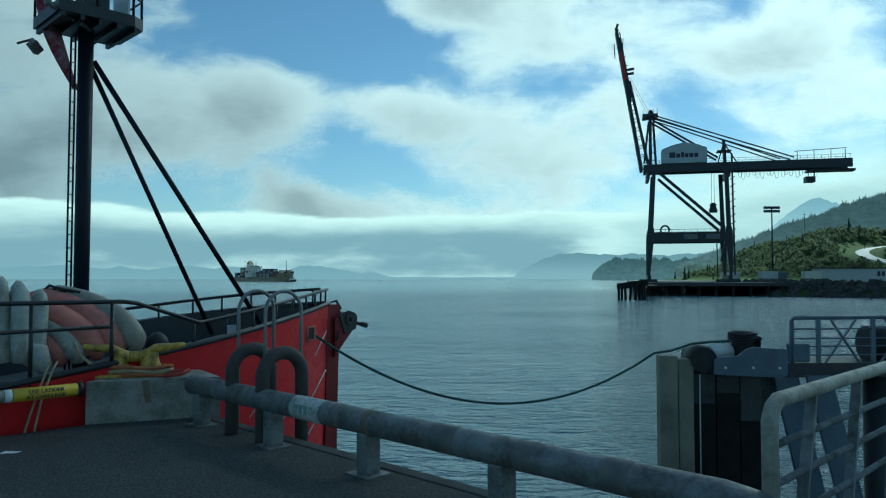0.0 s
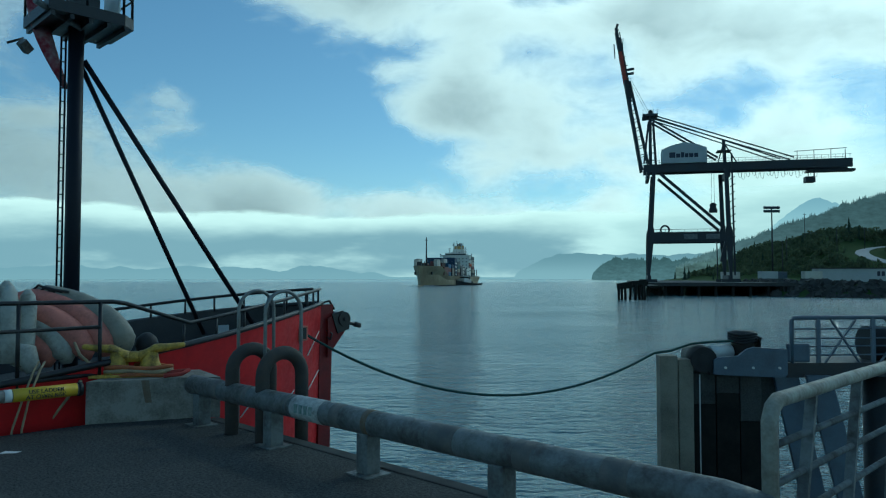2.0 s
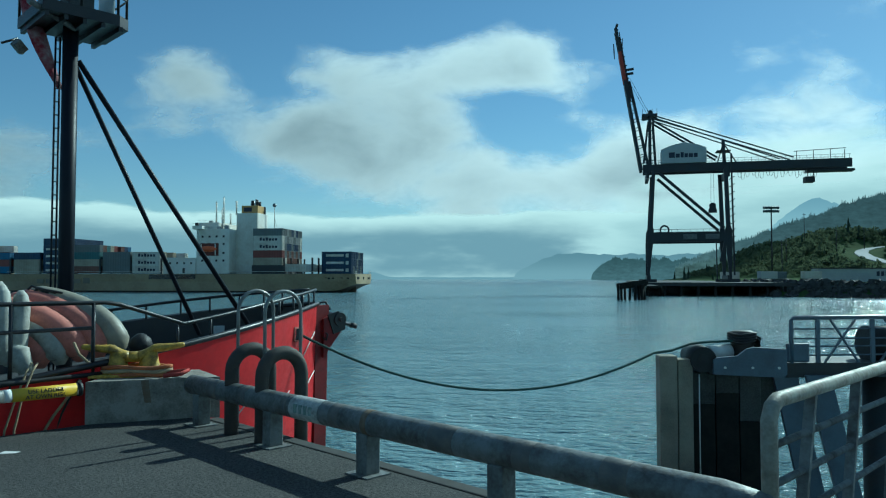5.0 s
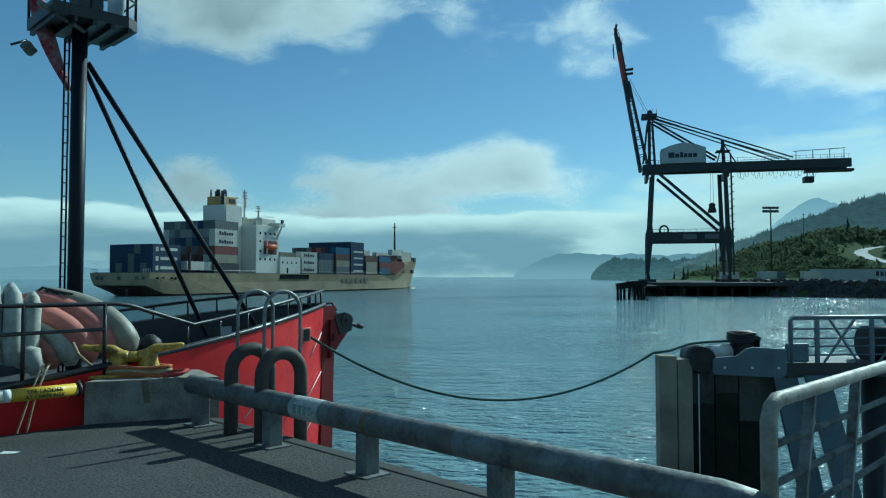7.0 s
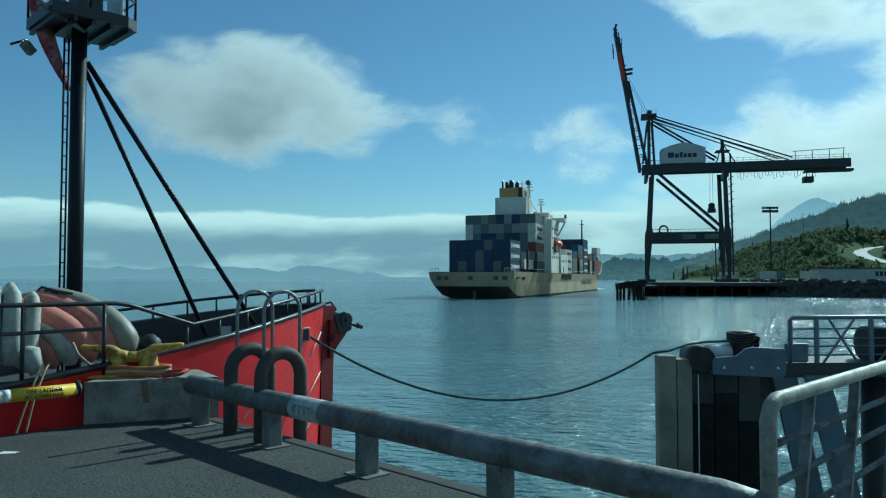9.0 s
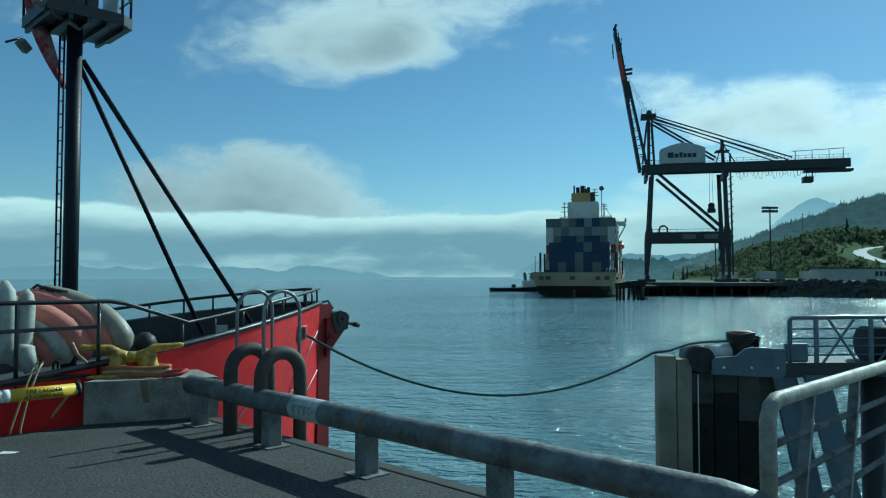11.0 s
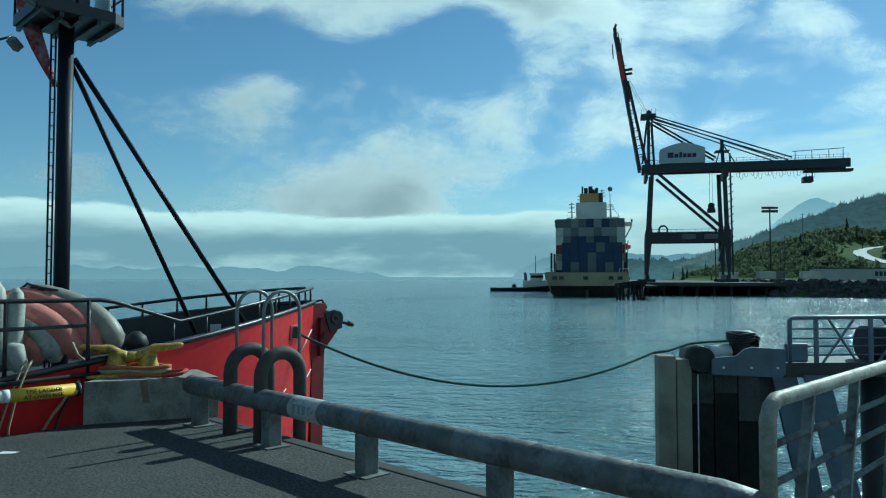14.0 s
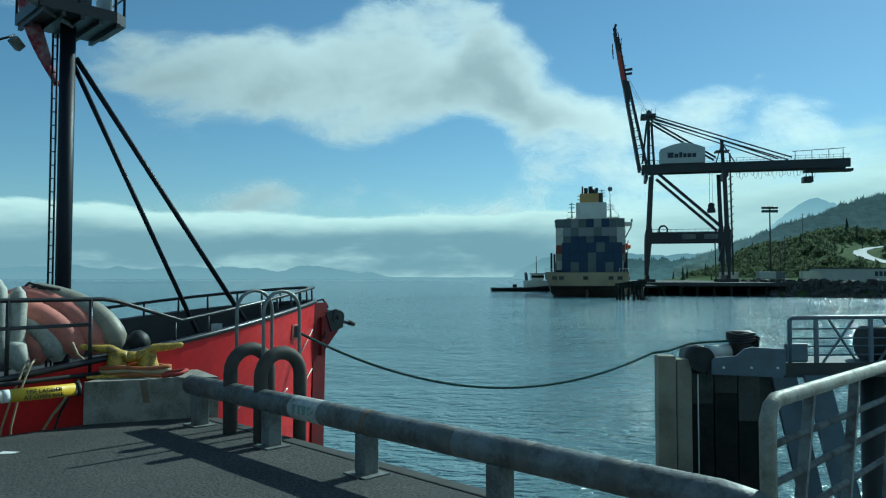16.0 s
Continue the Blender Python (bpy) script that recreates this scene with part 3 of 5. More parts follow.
def build_boat():
    b = thing("fishing_boat", "red-hulled fishing boat with a black mast moored at the pier", "boat")
    MOVING["boat"] = b
    half, sheer = boat_half, boat_sheer

    def aboard(x, y, z):
        rx, ry = x + 5.93, y - 12.1
        return ((rx + ry) * 0.7071, (ry - rx) * 0.7071, z + 3.6)

    xs = [-9, -6, -4, -2, -1, -0.3, 0.4, 1, 1.5, 2.0, 2.5, 3.0, 3.4, 3.8, 4.1, 4.4, 4.65, 4.82, 4.92]
    rows = []
    for x in xs:
        h, zt = half(x), sheer(x)
        prof = []
        for k in range(11):
            f = k / 10
            flare = 0.60 + 0.40 * f ** 0.85
            prof.append((x - 0.25 * (1 - f) * max(0, x / 5.4) ** 2, -h * flare - 0.02, -0.6 + (zt + 0.6) * f))
        rows.append(prof)
    for sgn in (1, -1):
        part("hull_side", loft([[(p[0], sgn * p[1], p[2]) for p in r] for r in rows]), "red_hull", b, "glossy red painted steel hull side", smooth=True)
    part("deck", loft([[(x, -half(x) * 0.92, sheer(x) - 0.55), (x, half(x) * 0.92, sheer(x) - 0.55)] for x in xs]), "deckgrey", b)
    # stem plate
    stem = loft([[(4.78 + 0.01 * k, -0.12, z), (5.11 + 0.02 * k, -0.045, z), (5.11 + 0.02 * k, 0.045, z), (4.78 + 0.01 * k, 0.12, z)] for k, z in enumerate((-0.5, 1.0, 2.5, 3.6, 4.4, 4.95))], True)
    part("stem", stem, "stem_red", b, "dark red stem plate")
    for sgn in (-1, 1):
        part("gunwale", tubed([(x, sgn * (half(x) + 0.01), sheer(x)) for x in xs], 0.045, 8), "black", b)
        bul = [[(x, sgn * half(x) * 0.925, sheer(x) - 0.6), (x, sgn * half(x) * 0.985, sheer(x) + 0.03), (x, sgn * half(x) * 0.95, sheer(x) + 0.03), (x, sgn * half(x) * 0.895, sheer(x) - 0.6)] for x in xs[:-1]]
        part("bulwark", loft(bul, True), "black", b, "black-painted bulwark")
        top = [(x, sgn * half(x) * 0.96, sheer(x) + 0.30) for x in xs if x > 0.5 and x < 4.85]
        if sgn < 0:
            lead = [(-9, -2.42, 5.19), (-4, -2.42, 5.19), (-0.25, -2.40, 5.18), (-0.05, -2.38, 5.15)]
            low = [(-9, -2.42, 4.78), (-4, -2.42, 4.80), (-0.4, -2.41, 4.84)]
            part("mid_rail", tubed(low, 0.026, 8), "black", b)
        else:
            lead = [(-3.0, 2.4, 5.1), (-1.0, 2.38, 5.12)]
        part("bow_rail", tubed(lead + top, 0.030, 8), "black", b)
        for x in (-5.2, -4.2, -3.2, -2.3, -1.4, -0.4):
            if sgn < 0:
                part("stanchion", tubed([(x, -2.41, 4.1), (x, -2.41, 5.18)], 0.026, 6), "black", b)
        for x in (0.9, 1.5, 2.1, 2.7, 3.2, 3.7, 4.1, 4.4, 4.7):
            part("stanchion", tubed([(x, sgn * half(x) * 0.96, sheer(x) - 0.1), (x, sgn * half(x) * 0.96, sheer(x) + 0.30)], 0.022, 6), "black", b)
    part("mast", tubed([(0, 0, 3.5), (0, 0, 9.80)], 0.120, 24), "navy", b, "glossy black tubular mast")
    for sx in (-0.21, -0.33):
        part("mast_ladder_rail", tubed([(sx * 0.55, 0.12 - sx * 0.1, 3.6), (sx * 0.55, 0.12 - sx * 0.1, 9.5)], 0.016, 6), "navy", b)
    for i in range(26):
        part("mast_rung", tubed([(-0.115, 0.141, 3.8 + i * 0.22), (-0.182, 0.153, 3.8 + i * 0.22)], 0.011, 6), "tube", b)
    part("stay", tubed([(0.12, -0.02, 9.12), (3.35, 0.05, 4.62)], 0.046, 12), "navy", b)
    part("stay", tubed([(0.10, 0.06, 9.05), (2.68, 0.72, 4.42)], 0.042, 12), "navy", b)
    # crow's nest
    nest = part("crows_nest", loft([[(-0.62, -0.66, z), (0.54, -0.66, z), (0.74, -0.5, z), (0.74, 0.5, z), (0.54, 0.66, z), (-0.62, 0.66, z)] for z in (9.48, 9.66)], True), "black", b, "black crow's nest platform")
    for k in range(5):
        part("cross_beam", boxed(-0.58 + k * 0.28, -0.52 + k * 0.28, -0.64, 0.64, 9.40, 9.48), "black", nest)
    for x, y in ((-0.6, -0.64), (0.52, -0.64), (0.72, -0.48), (0.72, 0.48), (0.52, 0.64), (-0.6, 0.64), (-0.05, -0.64), (-0.05, 0.64)):
        part("nest_post", tubed([(x, y, 9.66), (x, y, 10.7)], 0.022, 6), "black", nest)
    for z in (9.98, 10.3, 10.66):
        part("nest_rail", tubed([(-0.6, -0.64, z), (0.52, -0.64, z), (0.72, -0.48, z), (0.72, 0.48, z), (0.52, 0.64, z), (-0.6, 0.64, z), (-0.6, -0.64, z)], 0.018, 6), "black", nest)
    nest.location.z = 0.17
    part("seat_panel", boxed(0.5, 0.54, -0.45, 0.2, 9.7, 10.35, bevel=0.01), "white", nest, "pale panel in the crow's nest")
    part("control_box", boxed(-0.15, 0.25, -0.35, 0.1, 9.68, 10.05, bevel=0.02), "deckgrey", nest)
    part("pipe", tubed([(-0.8, -0.62, 9.56), (0.0, -0.2, 9.42)], 0.05, 8), "galv", nest)
    lamp = part("flood_lamp", boxed(-0.14, 0.14, -0.09, 0.09, -0.1, 0.1, bevel=0.02), "galv", b, "grey flood lamp under the nest")
    lamp.matrix_local = pose(-0.60, 0.60, 9.34, 20, 35, 30) @ Matrix.Diagonal((0.75, 0.75, 0.75, 1))
    part("lamp_bracket", tubed([(-0.6, 0.7, 9.5), (-0.85, 0.66, 9.36)], 0.02, 6), "black", b)
    # folded flag hanging from the nest
    rws = []
    for i in range(13):
        f = i / 12
        cx, cz = -0.56 + 0.48 * f ** 1.7, 10.4 - 1.75 * f
        wd = 0.05 + 0.10 * math.sin(math.pi * min(1, f * 0.9 + 0.12))
        rws.append([(cx + math.cos(j * math.tau / 8) * wd, 0.45 - 0.25 * f + math.sin(j * math.tau / 8) * wd * (0.5 + 0.2 * math.sin(j * 2.0 + i)), cz) for j in range(8)])
    part("flag", loft(rws, True), "flagred", b, "furled red and white flag", smooth=True)
    # bow fittings
    roller = part("bow_roller", loft([[(5.00, y, 4.66), (5.15, y, 4.72), (5.45, y, 4.60), (5.43, y, 4.36), (5.23, y, 4.14), (5.00, y, 3.86)] for y in (-0.16, 0.16)], True), "stem_red", b, "dark red anchor roller bracket")
    for y in (-0.19, 0.16):
        part("cheek", loft([[(5.08, yy, 4.75), (5.35, yy, 4.82), (5.55, yy, 4.66), (5.53, yy, 4.42), (5.23, yy, 4.34)] for yy in (y, y + 0.03)], True), "black", roller)
    part("roller_arm", tubed([(5.18, 0.1, 4.66), (5.95, 0.0, 4.47)], 0.04, 8), "black", b)
    part("arm_end", tubed([(5.83, 0.02, 4.50), (5.97, 0.0, 4.465)], 0.055, 8), "steel_dark", b)
    part("roller_drum", tubed([(5.39, -0.22, 4.64), (5.39, 0.22, 4.64)], 0.15, 14), "black", b)
    part("drum_pin", tubed([(5.39, -0.27, 4.64), (5.39, 0.27, 4.64)], 0.045, 10), "steel_dark", b)
    part("roller_guard", tubed([(5.01, 0.12, 4.7), (5.05, 0.12, 4.98), (5.23, 0.12, 5.02), (5.35, 0.12, 4.84)], 0.028, 8), "black", b)
    part("shackle", tubed([(5.00, -0.1, 4.42), (5.09, -0.18, 4.34), (5.03, -0.2, 4.22), (5.00, -0.12, 4.28)], 0.02, 6), "steel_dark", b)
    lead = part("fairlead", boxed(3.72, 3.92, -half(3.82) * 0.97 - 0.045, -half(3.82) * 0.97 + 0.1, 4.34, 4.56, bevel=0.02), "black", b, "dark hull fairlead")
    yl = -half(3.82) * 0.97 - 0.06
    part("rim", tubed([(3.70, yl - 0.05, 4.33), (3.94, yl + 0.05, 4.33), (3.94, yl + 0.05, 4.58), (3.70, yl - 0.05, 4.58), (3.70, yl - 0.05, 4.33)], 0.022, 8), "salmon", lead, "worn pale red rim")
    for dx in (0.0, 0.075):
        part("hanging_line", tubed([aboard(-5.06 + dx, 9.62, 0.82), aboard(-5.05 + dx, 9.5, 0.74), aboard(-5.11 + dx, 9.38, 0.42), aboard(-5.19 + dx * 1.6, 9.28, 0.02), aboard(-5.22 + dx * 2, 9.25, -0.4)], 0.014, 8), "tan_rope", b, "pale rope hanging over the gunwale")
    part("port_frame", boxed(3.2, 3.42, half(3.3) * 0.84, half(3.3) * 0.88, 4.36, 4.54), "white", b, "pale freeing port")
    # white spray lines and draught marks
    for k, (x, z, l) in enumerate(((4.1, 4.0, 0.6), (4.0, 3.2, 0.7), (3.9, 2.5, 0.75), (3.0, 3.0, 0.6), (2.1, 3.2, 0.5))):
        hx, hx2 = half(x) * (0.60 + 0.40 * ((z + 0.6) / 5.4) ** 0.85), half(x + l) * (0.60 + 0.40 * ((z + 1.0) / 5.4) ** 0.85)
        part("white_line", tubed([(x, -hx - 0.03, z), (x + l, -hx2 - 0.03, z + 0.42)], 0.012, 6), "white", b)
    for k in range(3):
        x, z = 3.7, 1.9 - k * 0.35
        hx = half(x) * (0.60 + 0.40 * ((z + 0.6) / 5.4) ** 0.85)
        part("draught_mark", boxed(x, x + 0.16, -hx - 0.035, -hx + 0.02, z, z + 0.2), "white", b)
    # deck gear: long inflatable fenders heaped in arcs over the fore deck
    cols = ("grey_fender", "salmon", "grey_fender", "salmon", "salmon", "tan_fender")
    for k, mat in enumerate(cols):
        pts, rr = [], []
        for i in range(15):
            a = math.pi / 2 * i / 14
            xe, ze, zt = -5.70 + 0.235 * k, 0.60 + 0.04 * k, 1.24 + 0.085 * k + 0.02 * math.sin(k * 2.1)
            xs_ = -6.62 + 0.10 * k
            pts.append(aboard(xs_ + (xe - xs_) * math.sin(a), 10.45 + 0.10 * k + 0.12 * math.sin(k * 1.7) * math.cos(a), ze + (zt - ze) * math.cos(a)))
            rr.append(0.178 * min(1.0, 0.35 + 0.33 * min(i, 14 - i)))
        f = part("fender", tube(bmesh.new(), pts, 0.145, 16, True, rr), mat, b, "long inflated fender, " + ("faded salmon red" if mat == "salmon" else "weathered grey"))
        part("lacing", tubed(pts[12:14], 0.125, 12), "deckgrey", f)
    for k in range(4):
        x, y = -6.05 + 0.15 * k, 10.10 + 0.18 * (k % 2)
        lean = -0.10 + 0.05 * k
        zt = 1.93 - 0.06 * k
        part("fender", tube(bmesh.new(), [aboard(x - lean, y, 0.75), aboard(x - lean * 0.6, y, 1.0), aboard(x, y, zt - 0.25), aboard(x, y, zt - 0.08), aboard(x, y, zt)], 0.12, 12, True, [0.10, 0.125, 0.12, 0.09, 0.03]), "grey_fender", b)
    part("canvas_bag", tube(bmesh.new(), [aboard(-5.75, 10.2, 0.95), aboard(-5.55, 10.2, 0.88), aboard(-5.45, 10.2, 0.62)], 0.12, 12, True, [0.1, 0.14, 0.1]), "grey_fender", b)
    part("buoy", loft([[(0.52 + math.cos(j * math.tau / 12) * r, -1.75 + math.sin(j * math.tau / 12) * r, 4.50 + z) for j in range(12)] for z, r in ((-0.18, 0.05), (-0.11, 0.14), (0, 0.18), (0.11, 0.14), (0.18, 0.05))], True), "rubber", b, "black round buoy", smooth=True)
    for k in range(3):
        part("deck_hose", tubed([aboard(-6.0 + 0.12 * k, 10.9, 1.62), aboard(-5.8 + 0.1 * k, 10.9, 1.80 - 0.03 * k), aboard(-5.55 + 0.1 * k, 10.9, 1.70)], 0.02, 6), "rubber", b)


build_boat()


# ---- mooring dolphin and gangway ----
def build_dolphin():
    d = thing("fender_dolphin", "timber-faced steel fender dolphin with a dark wet base", "dolphin", Matrix.Translation((6.66, 16.9, 0)) @ pose(0, 0, 0, 0, 0, -4))
    # face of broad timbers, each on its own, dry above and wet below
    x = -1.68
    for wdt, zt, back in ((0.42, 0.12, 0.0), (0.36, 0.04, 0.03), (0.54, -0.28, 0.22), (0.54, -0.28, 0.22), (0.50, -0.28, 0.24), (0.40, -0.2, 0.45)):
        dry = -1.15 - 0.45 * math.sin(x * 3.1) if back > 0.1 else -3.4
        # Set-back timbers take the darker timber colour.
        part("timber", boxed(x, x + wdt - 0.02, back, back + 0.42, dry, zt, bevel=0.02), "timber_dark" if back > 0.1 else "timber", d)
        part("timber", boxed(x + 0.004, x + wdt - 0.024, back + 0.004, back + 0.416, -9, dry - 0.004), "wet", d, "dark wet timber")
        x += wdt
    part("core", boxed(-0.9, 1.2, 0.7, 2.2, -9, -0.35), "steel_dark", d)
    part("edge_strip", tubed([(-0.78, 0.05, -3), (-0.78, 0.05, -0.3)], 0.014, 6), "white", d, "thin pale strip")
    part("cap", boxed(-0.55, 1.15, 0.12, 1.9, -0.32, -0.16, bevel=0.02), "steel_dark", d)
    dr = part("rubber_fender", tubed([(-0.70, -0.05, 0.04), (-0.70, 0.9, 0.08)], 0.29, 20), "rubber", d, "black cylindrical rubber fender")
    part("bore", tubed([(-0.70, -0.07, 0.04), (-0.70, 0.0, 0.04)], 0.13, 14), "rubber", dr)
    part("roller", tubed([(-0.45, 0.5, 0.14), (0.1, 0.7, 0.16)], 0.18, 16), "white", d, "worn white roller")
    part("chain_heap", tubed([(0.2, 0.9, 0.1), (0.45, 0.7, 0.2), (0.7, 0.9, 0.14), (0.9, 0.8, 0.2)], 0.09, 10), "rubber", d)
    # grey-blue cheek plate with a stepped top
    prof = [(-0.50, -0.28), (1.05, -0.34), (1.12, -0.26), (1.12, 0.30), (0.40, 0.34), (0.24, 0.30), (0.04, 0.14), (-0.42, 0.10), (-0.50, 0.04)]
    pl = part("cheek_plate", loft([[(px, y, pz) for px, pz in prof] for y in (-0.12, -0.02)], True), "steel_blue", d, "grey-blue painted steel cheek plate")
    for px in (-0.25, 0.36, 0.94):
        part("bolt", tubed([(px, -0.15, -0.12), (px, -0.10, -0.12)], 0.03, 8), "white", pl)
    bol = part("bollard", loft([[(0.42 + math.cos(j * math.tau / 14) * r, 0.75 + math.sin(j * math.tau / 14) * r * 0.8, z) for j in range(14)] for z, r in ((-0.1, 0.30), (0.35, 0.27), (0.40, 0.30), (0.62, 0.29), (0.66, 0.22))], True), "steel_dark", d, "dark bollard wrapped with rope", smooth=True)
    for k in range(4):
        part("rope_turn", tubed([(0.42 + math.cos(a * math.tau / 16) * 0.31, 0.75 + math.sin(a * math.tau / 16) * 0.26, 0.40 + 0.06 * k + 0.02 * math.sin(a)) for a in range(17)], 0.035, 8), "rubber", bol)
    part("tarpaulin", loft([[(0.65 + 0.12 * math.sin(k), 0.5, 0.55 - 0.12 * k), (0.82 - 0.03 * k, 0.6, 0.5 - 0.11 * k), (0.7, 0.9, 0.6 - 0.12 * k)] for k in range(5)]), "rubber", d)
    part("hinge_plate", boxed(1.20, 1.72, 0.1, 0.22, -0.02, 0.42, bevel=0.05), "steel_blue", d)
    # raked braces
    for x0, x1, y in ((1.2, 2.25, 0.2), (1.85, 3.05, 0.0)):
        prof_b = [(x0 - 0.27, -0.3), (x0 + 0.27, -0.3), (x1 + 0.27, -5.4), (x1 - 0.27, -5.4)]
        part("brace", loft([[(px, yy, pz) for px, pz in prof_b] for yy in (y, y + 0.12)], True), "steel_blue", d, "raked grey-blue brace")
    part("piling", tubed([(3.72, 1.3, -9), (3.72, 1.3, -0.3)], 0.30, 18), "steel_dark", d)

    g = thing("gangway", "steel gangway bridge with a cross-braced handrail", "gangway", Matrix.Translation((7.98, 17.0, 0)) @ pose(0, 0, 0, 0, 0, 3))
    part("walkway_beam", boxed(-0.15, 9.6, -0.1, 1.3, -0.36, -0.03), "steel_dark", g)
    for y in (-0.06,):
        part("top_rail", tubed([(0.0, y, -0.04), (0.0, y, 0.93), (0.06, y, 0.99), (0.6, y, 1.0), (9, y, 1.06)], 0.05, 10), "steel_blue", g)
        for z in (0.14, 0.34, 0.52, 0.74):
            part("mid_rail", tubed([(0.0, y, z), (9, y, z + 0.05)], 0.018, 6), "steel_blue", g)
        for k in range(6):
            x = 0.62 + k * 1.3
            part("upright", boxed(x - 0.045, x + 0.045, y - 0.03, y + 0.03, -0.2, 1.0), "steel_blue", g)
            part("diagonal", beamed((x + 0.06, y, -0.16), (x + 0.9, y, 0.96), 0.06, 0.03), "steel_blue", g)
            part("diagonal", beamed((x + 0.3, y, 0.96), (x + 1.05, y, -0.16), 0.06, 0.03), "steel_blue", g)
    part("winch", tubed([(2.1, 0.5, 0.35), (3.4, 0.5, 0.35)], 0.42, 14), "rubber", g, "dark tarpaulin-covered winch")


build_dolphin()


def build_gate_rail():
    g = thing("gangway_handrail", "pale galvanised pipe handrail at the gangway", "handrail", PIER @ pose(7.22, 0.05, 0))
    part("top_rail", tubed([(0, 0, 0), (0, 0, 1.02), (0, 0.05, 1.10), (0, 0.14, 1.135), (0, 9, 1.15)], 0.050, 14), "pale_pipe", g)
    for z in (0.86, 0.62, 0.36):
        part("mid_rail", tubed([(0, 0.0, z), (0, 9, z)], 0.024, 10), "galv", g)
    for y in (0.75, 1.75, 2.9, 4.2):
        part("raked_post", beamed((0.0, y, 1.12), (0.0, y - 0.34, 0.02), 0.07, 0.04), "galv", g)
    part("ramp", boxed(0.06, 1.9, 0.45, 9, -0.30, -0.02), "steel_dark", g)


build_gate_rail()


def build_mooring_line():
    line = thing("mooring_line", "dark green mooring rope sagging between boat and dolphin", "rope")
    bm_len = ROPE_LEN / ROPE_N
    first = None
    segs = []
    for i in range(ROPE_N):
        if first is None:
            first = part("rope_piece", tube(bmesh.new(), [(-bm_len * 0.53, 0, 0), (bm_len * 0.53, 0, 0)], 0.026, 10, False), "rope", line)
            ob = first
        else:
            ob = new("rope_piece", first.data)
            ob.parent = line
        segs.append(ob)
    MOVING["rope"] = segs
    tail = thing("rope_tail", "dark green rope end lying over the dolphin", "rope")
    part("strand", tubed([(4.78, 16.78, 0.21), (5.2, 16.95, 0.24), (5.75, 17.2, 0.38), (6.2, 17.35, 0.41), (6.8, 17.5, 0.42), (7.1, 17.5, 0.40)], 0.028, 8), "rope", tail)


ROPE_N, ROPE_LEN = 30, 8.24
build_mooring_line()


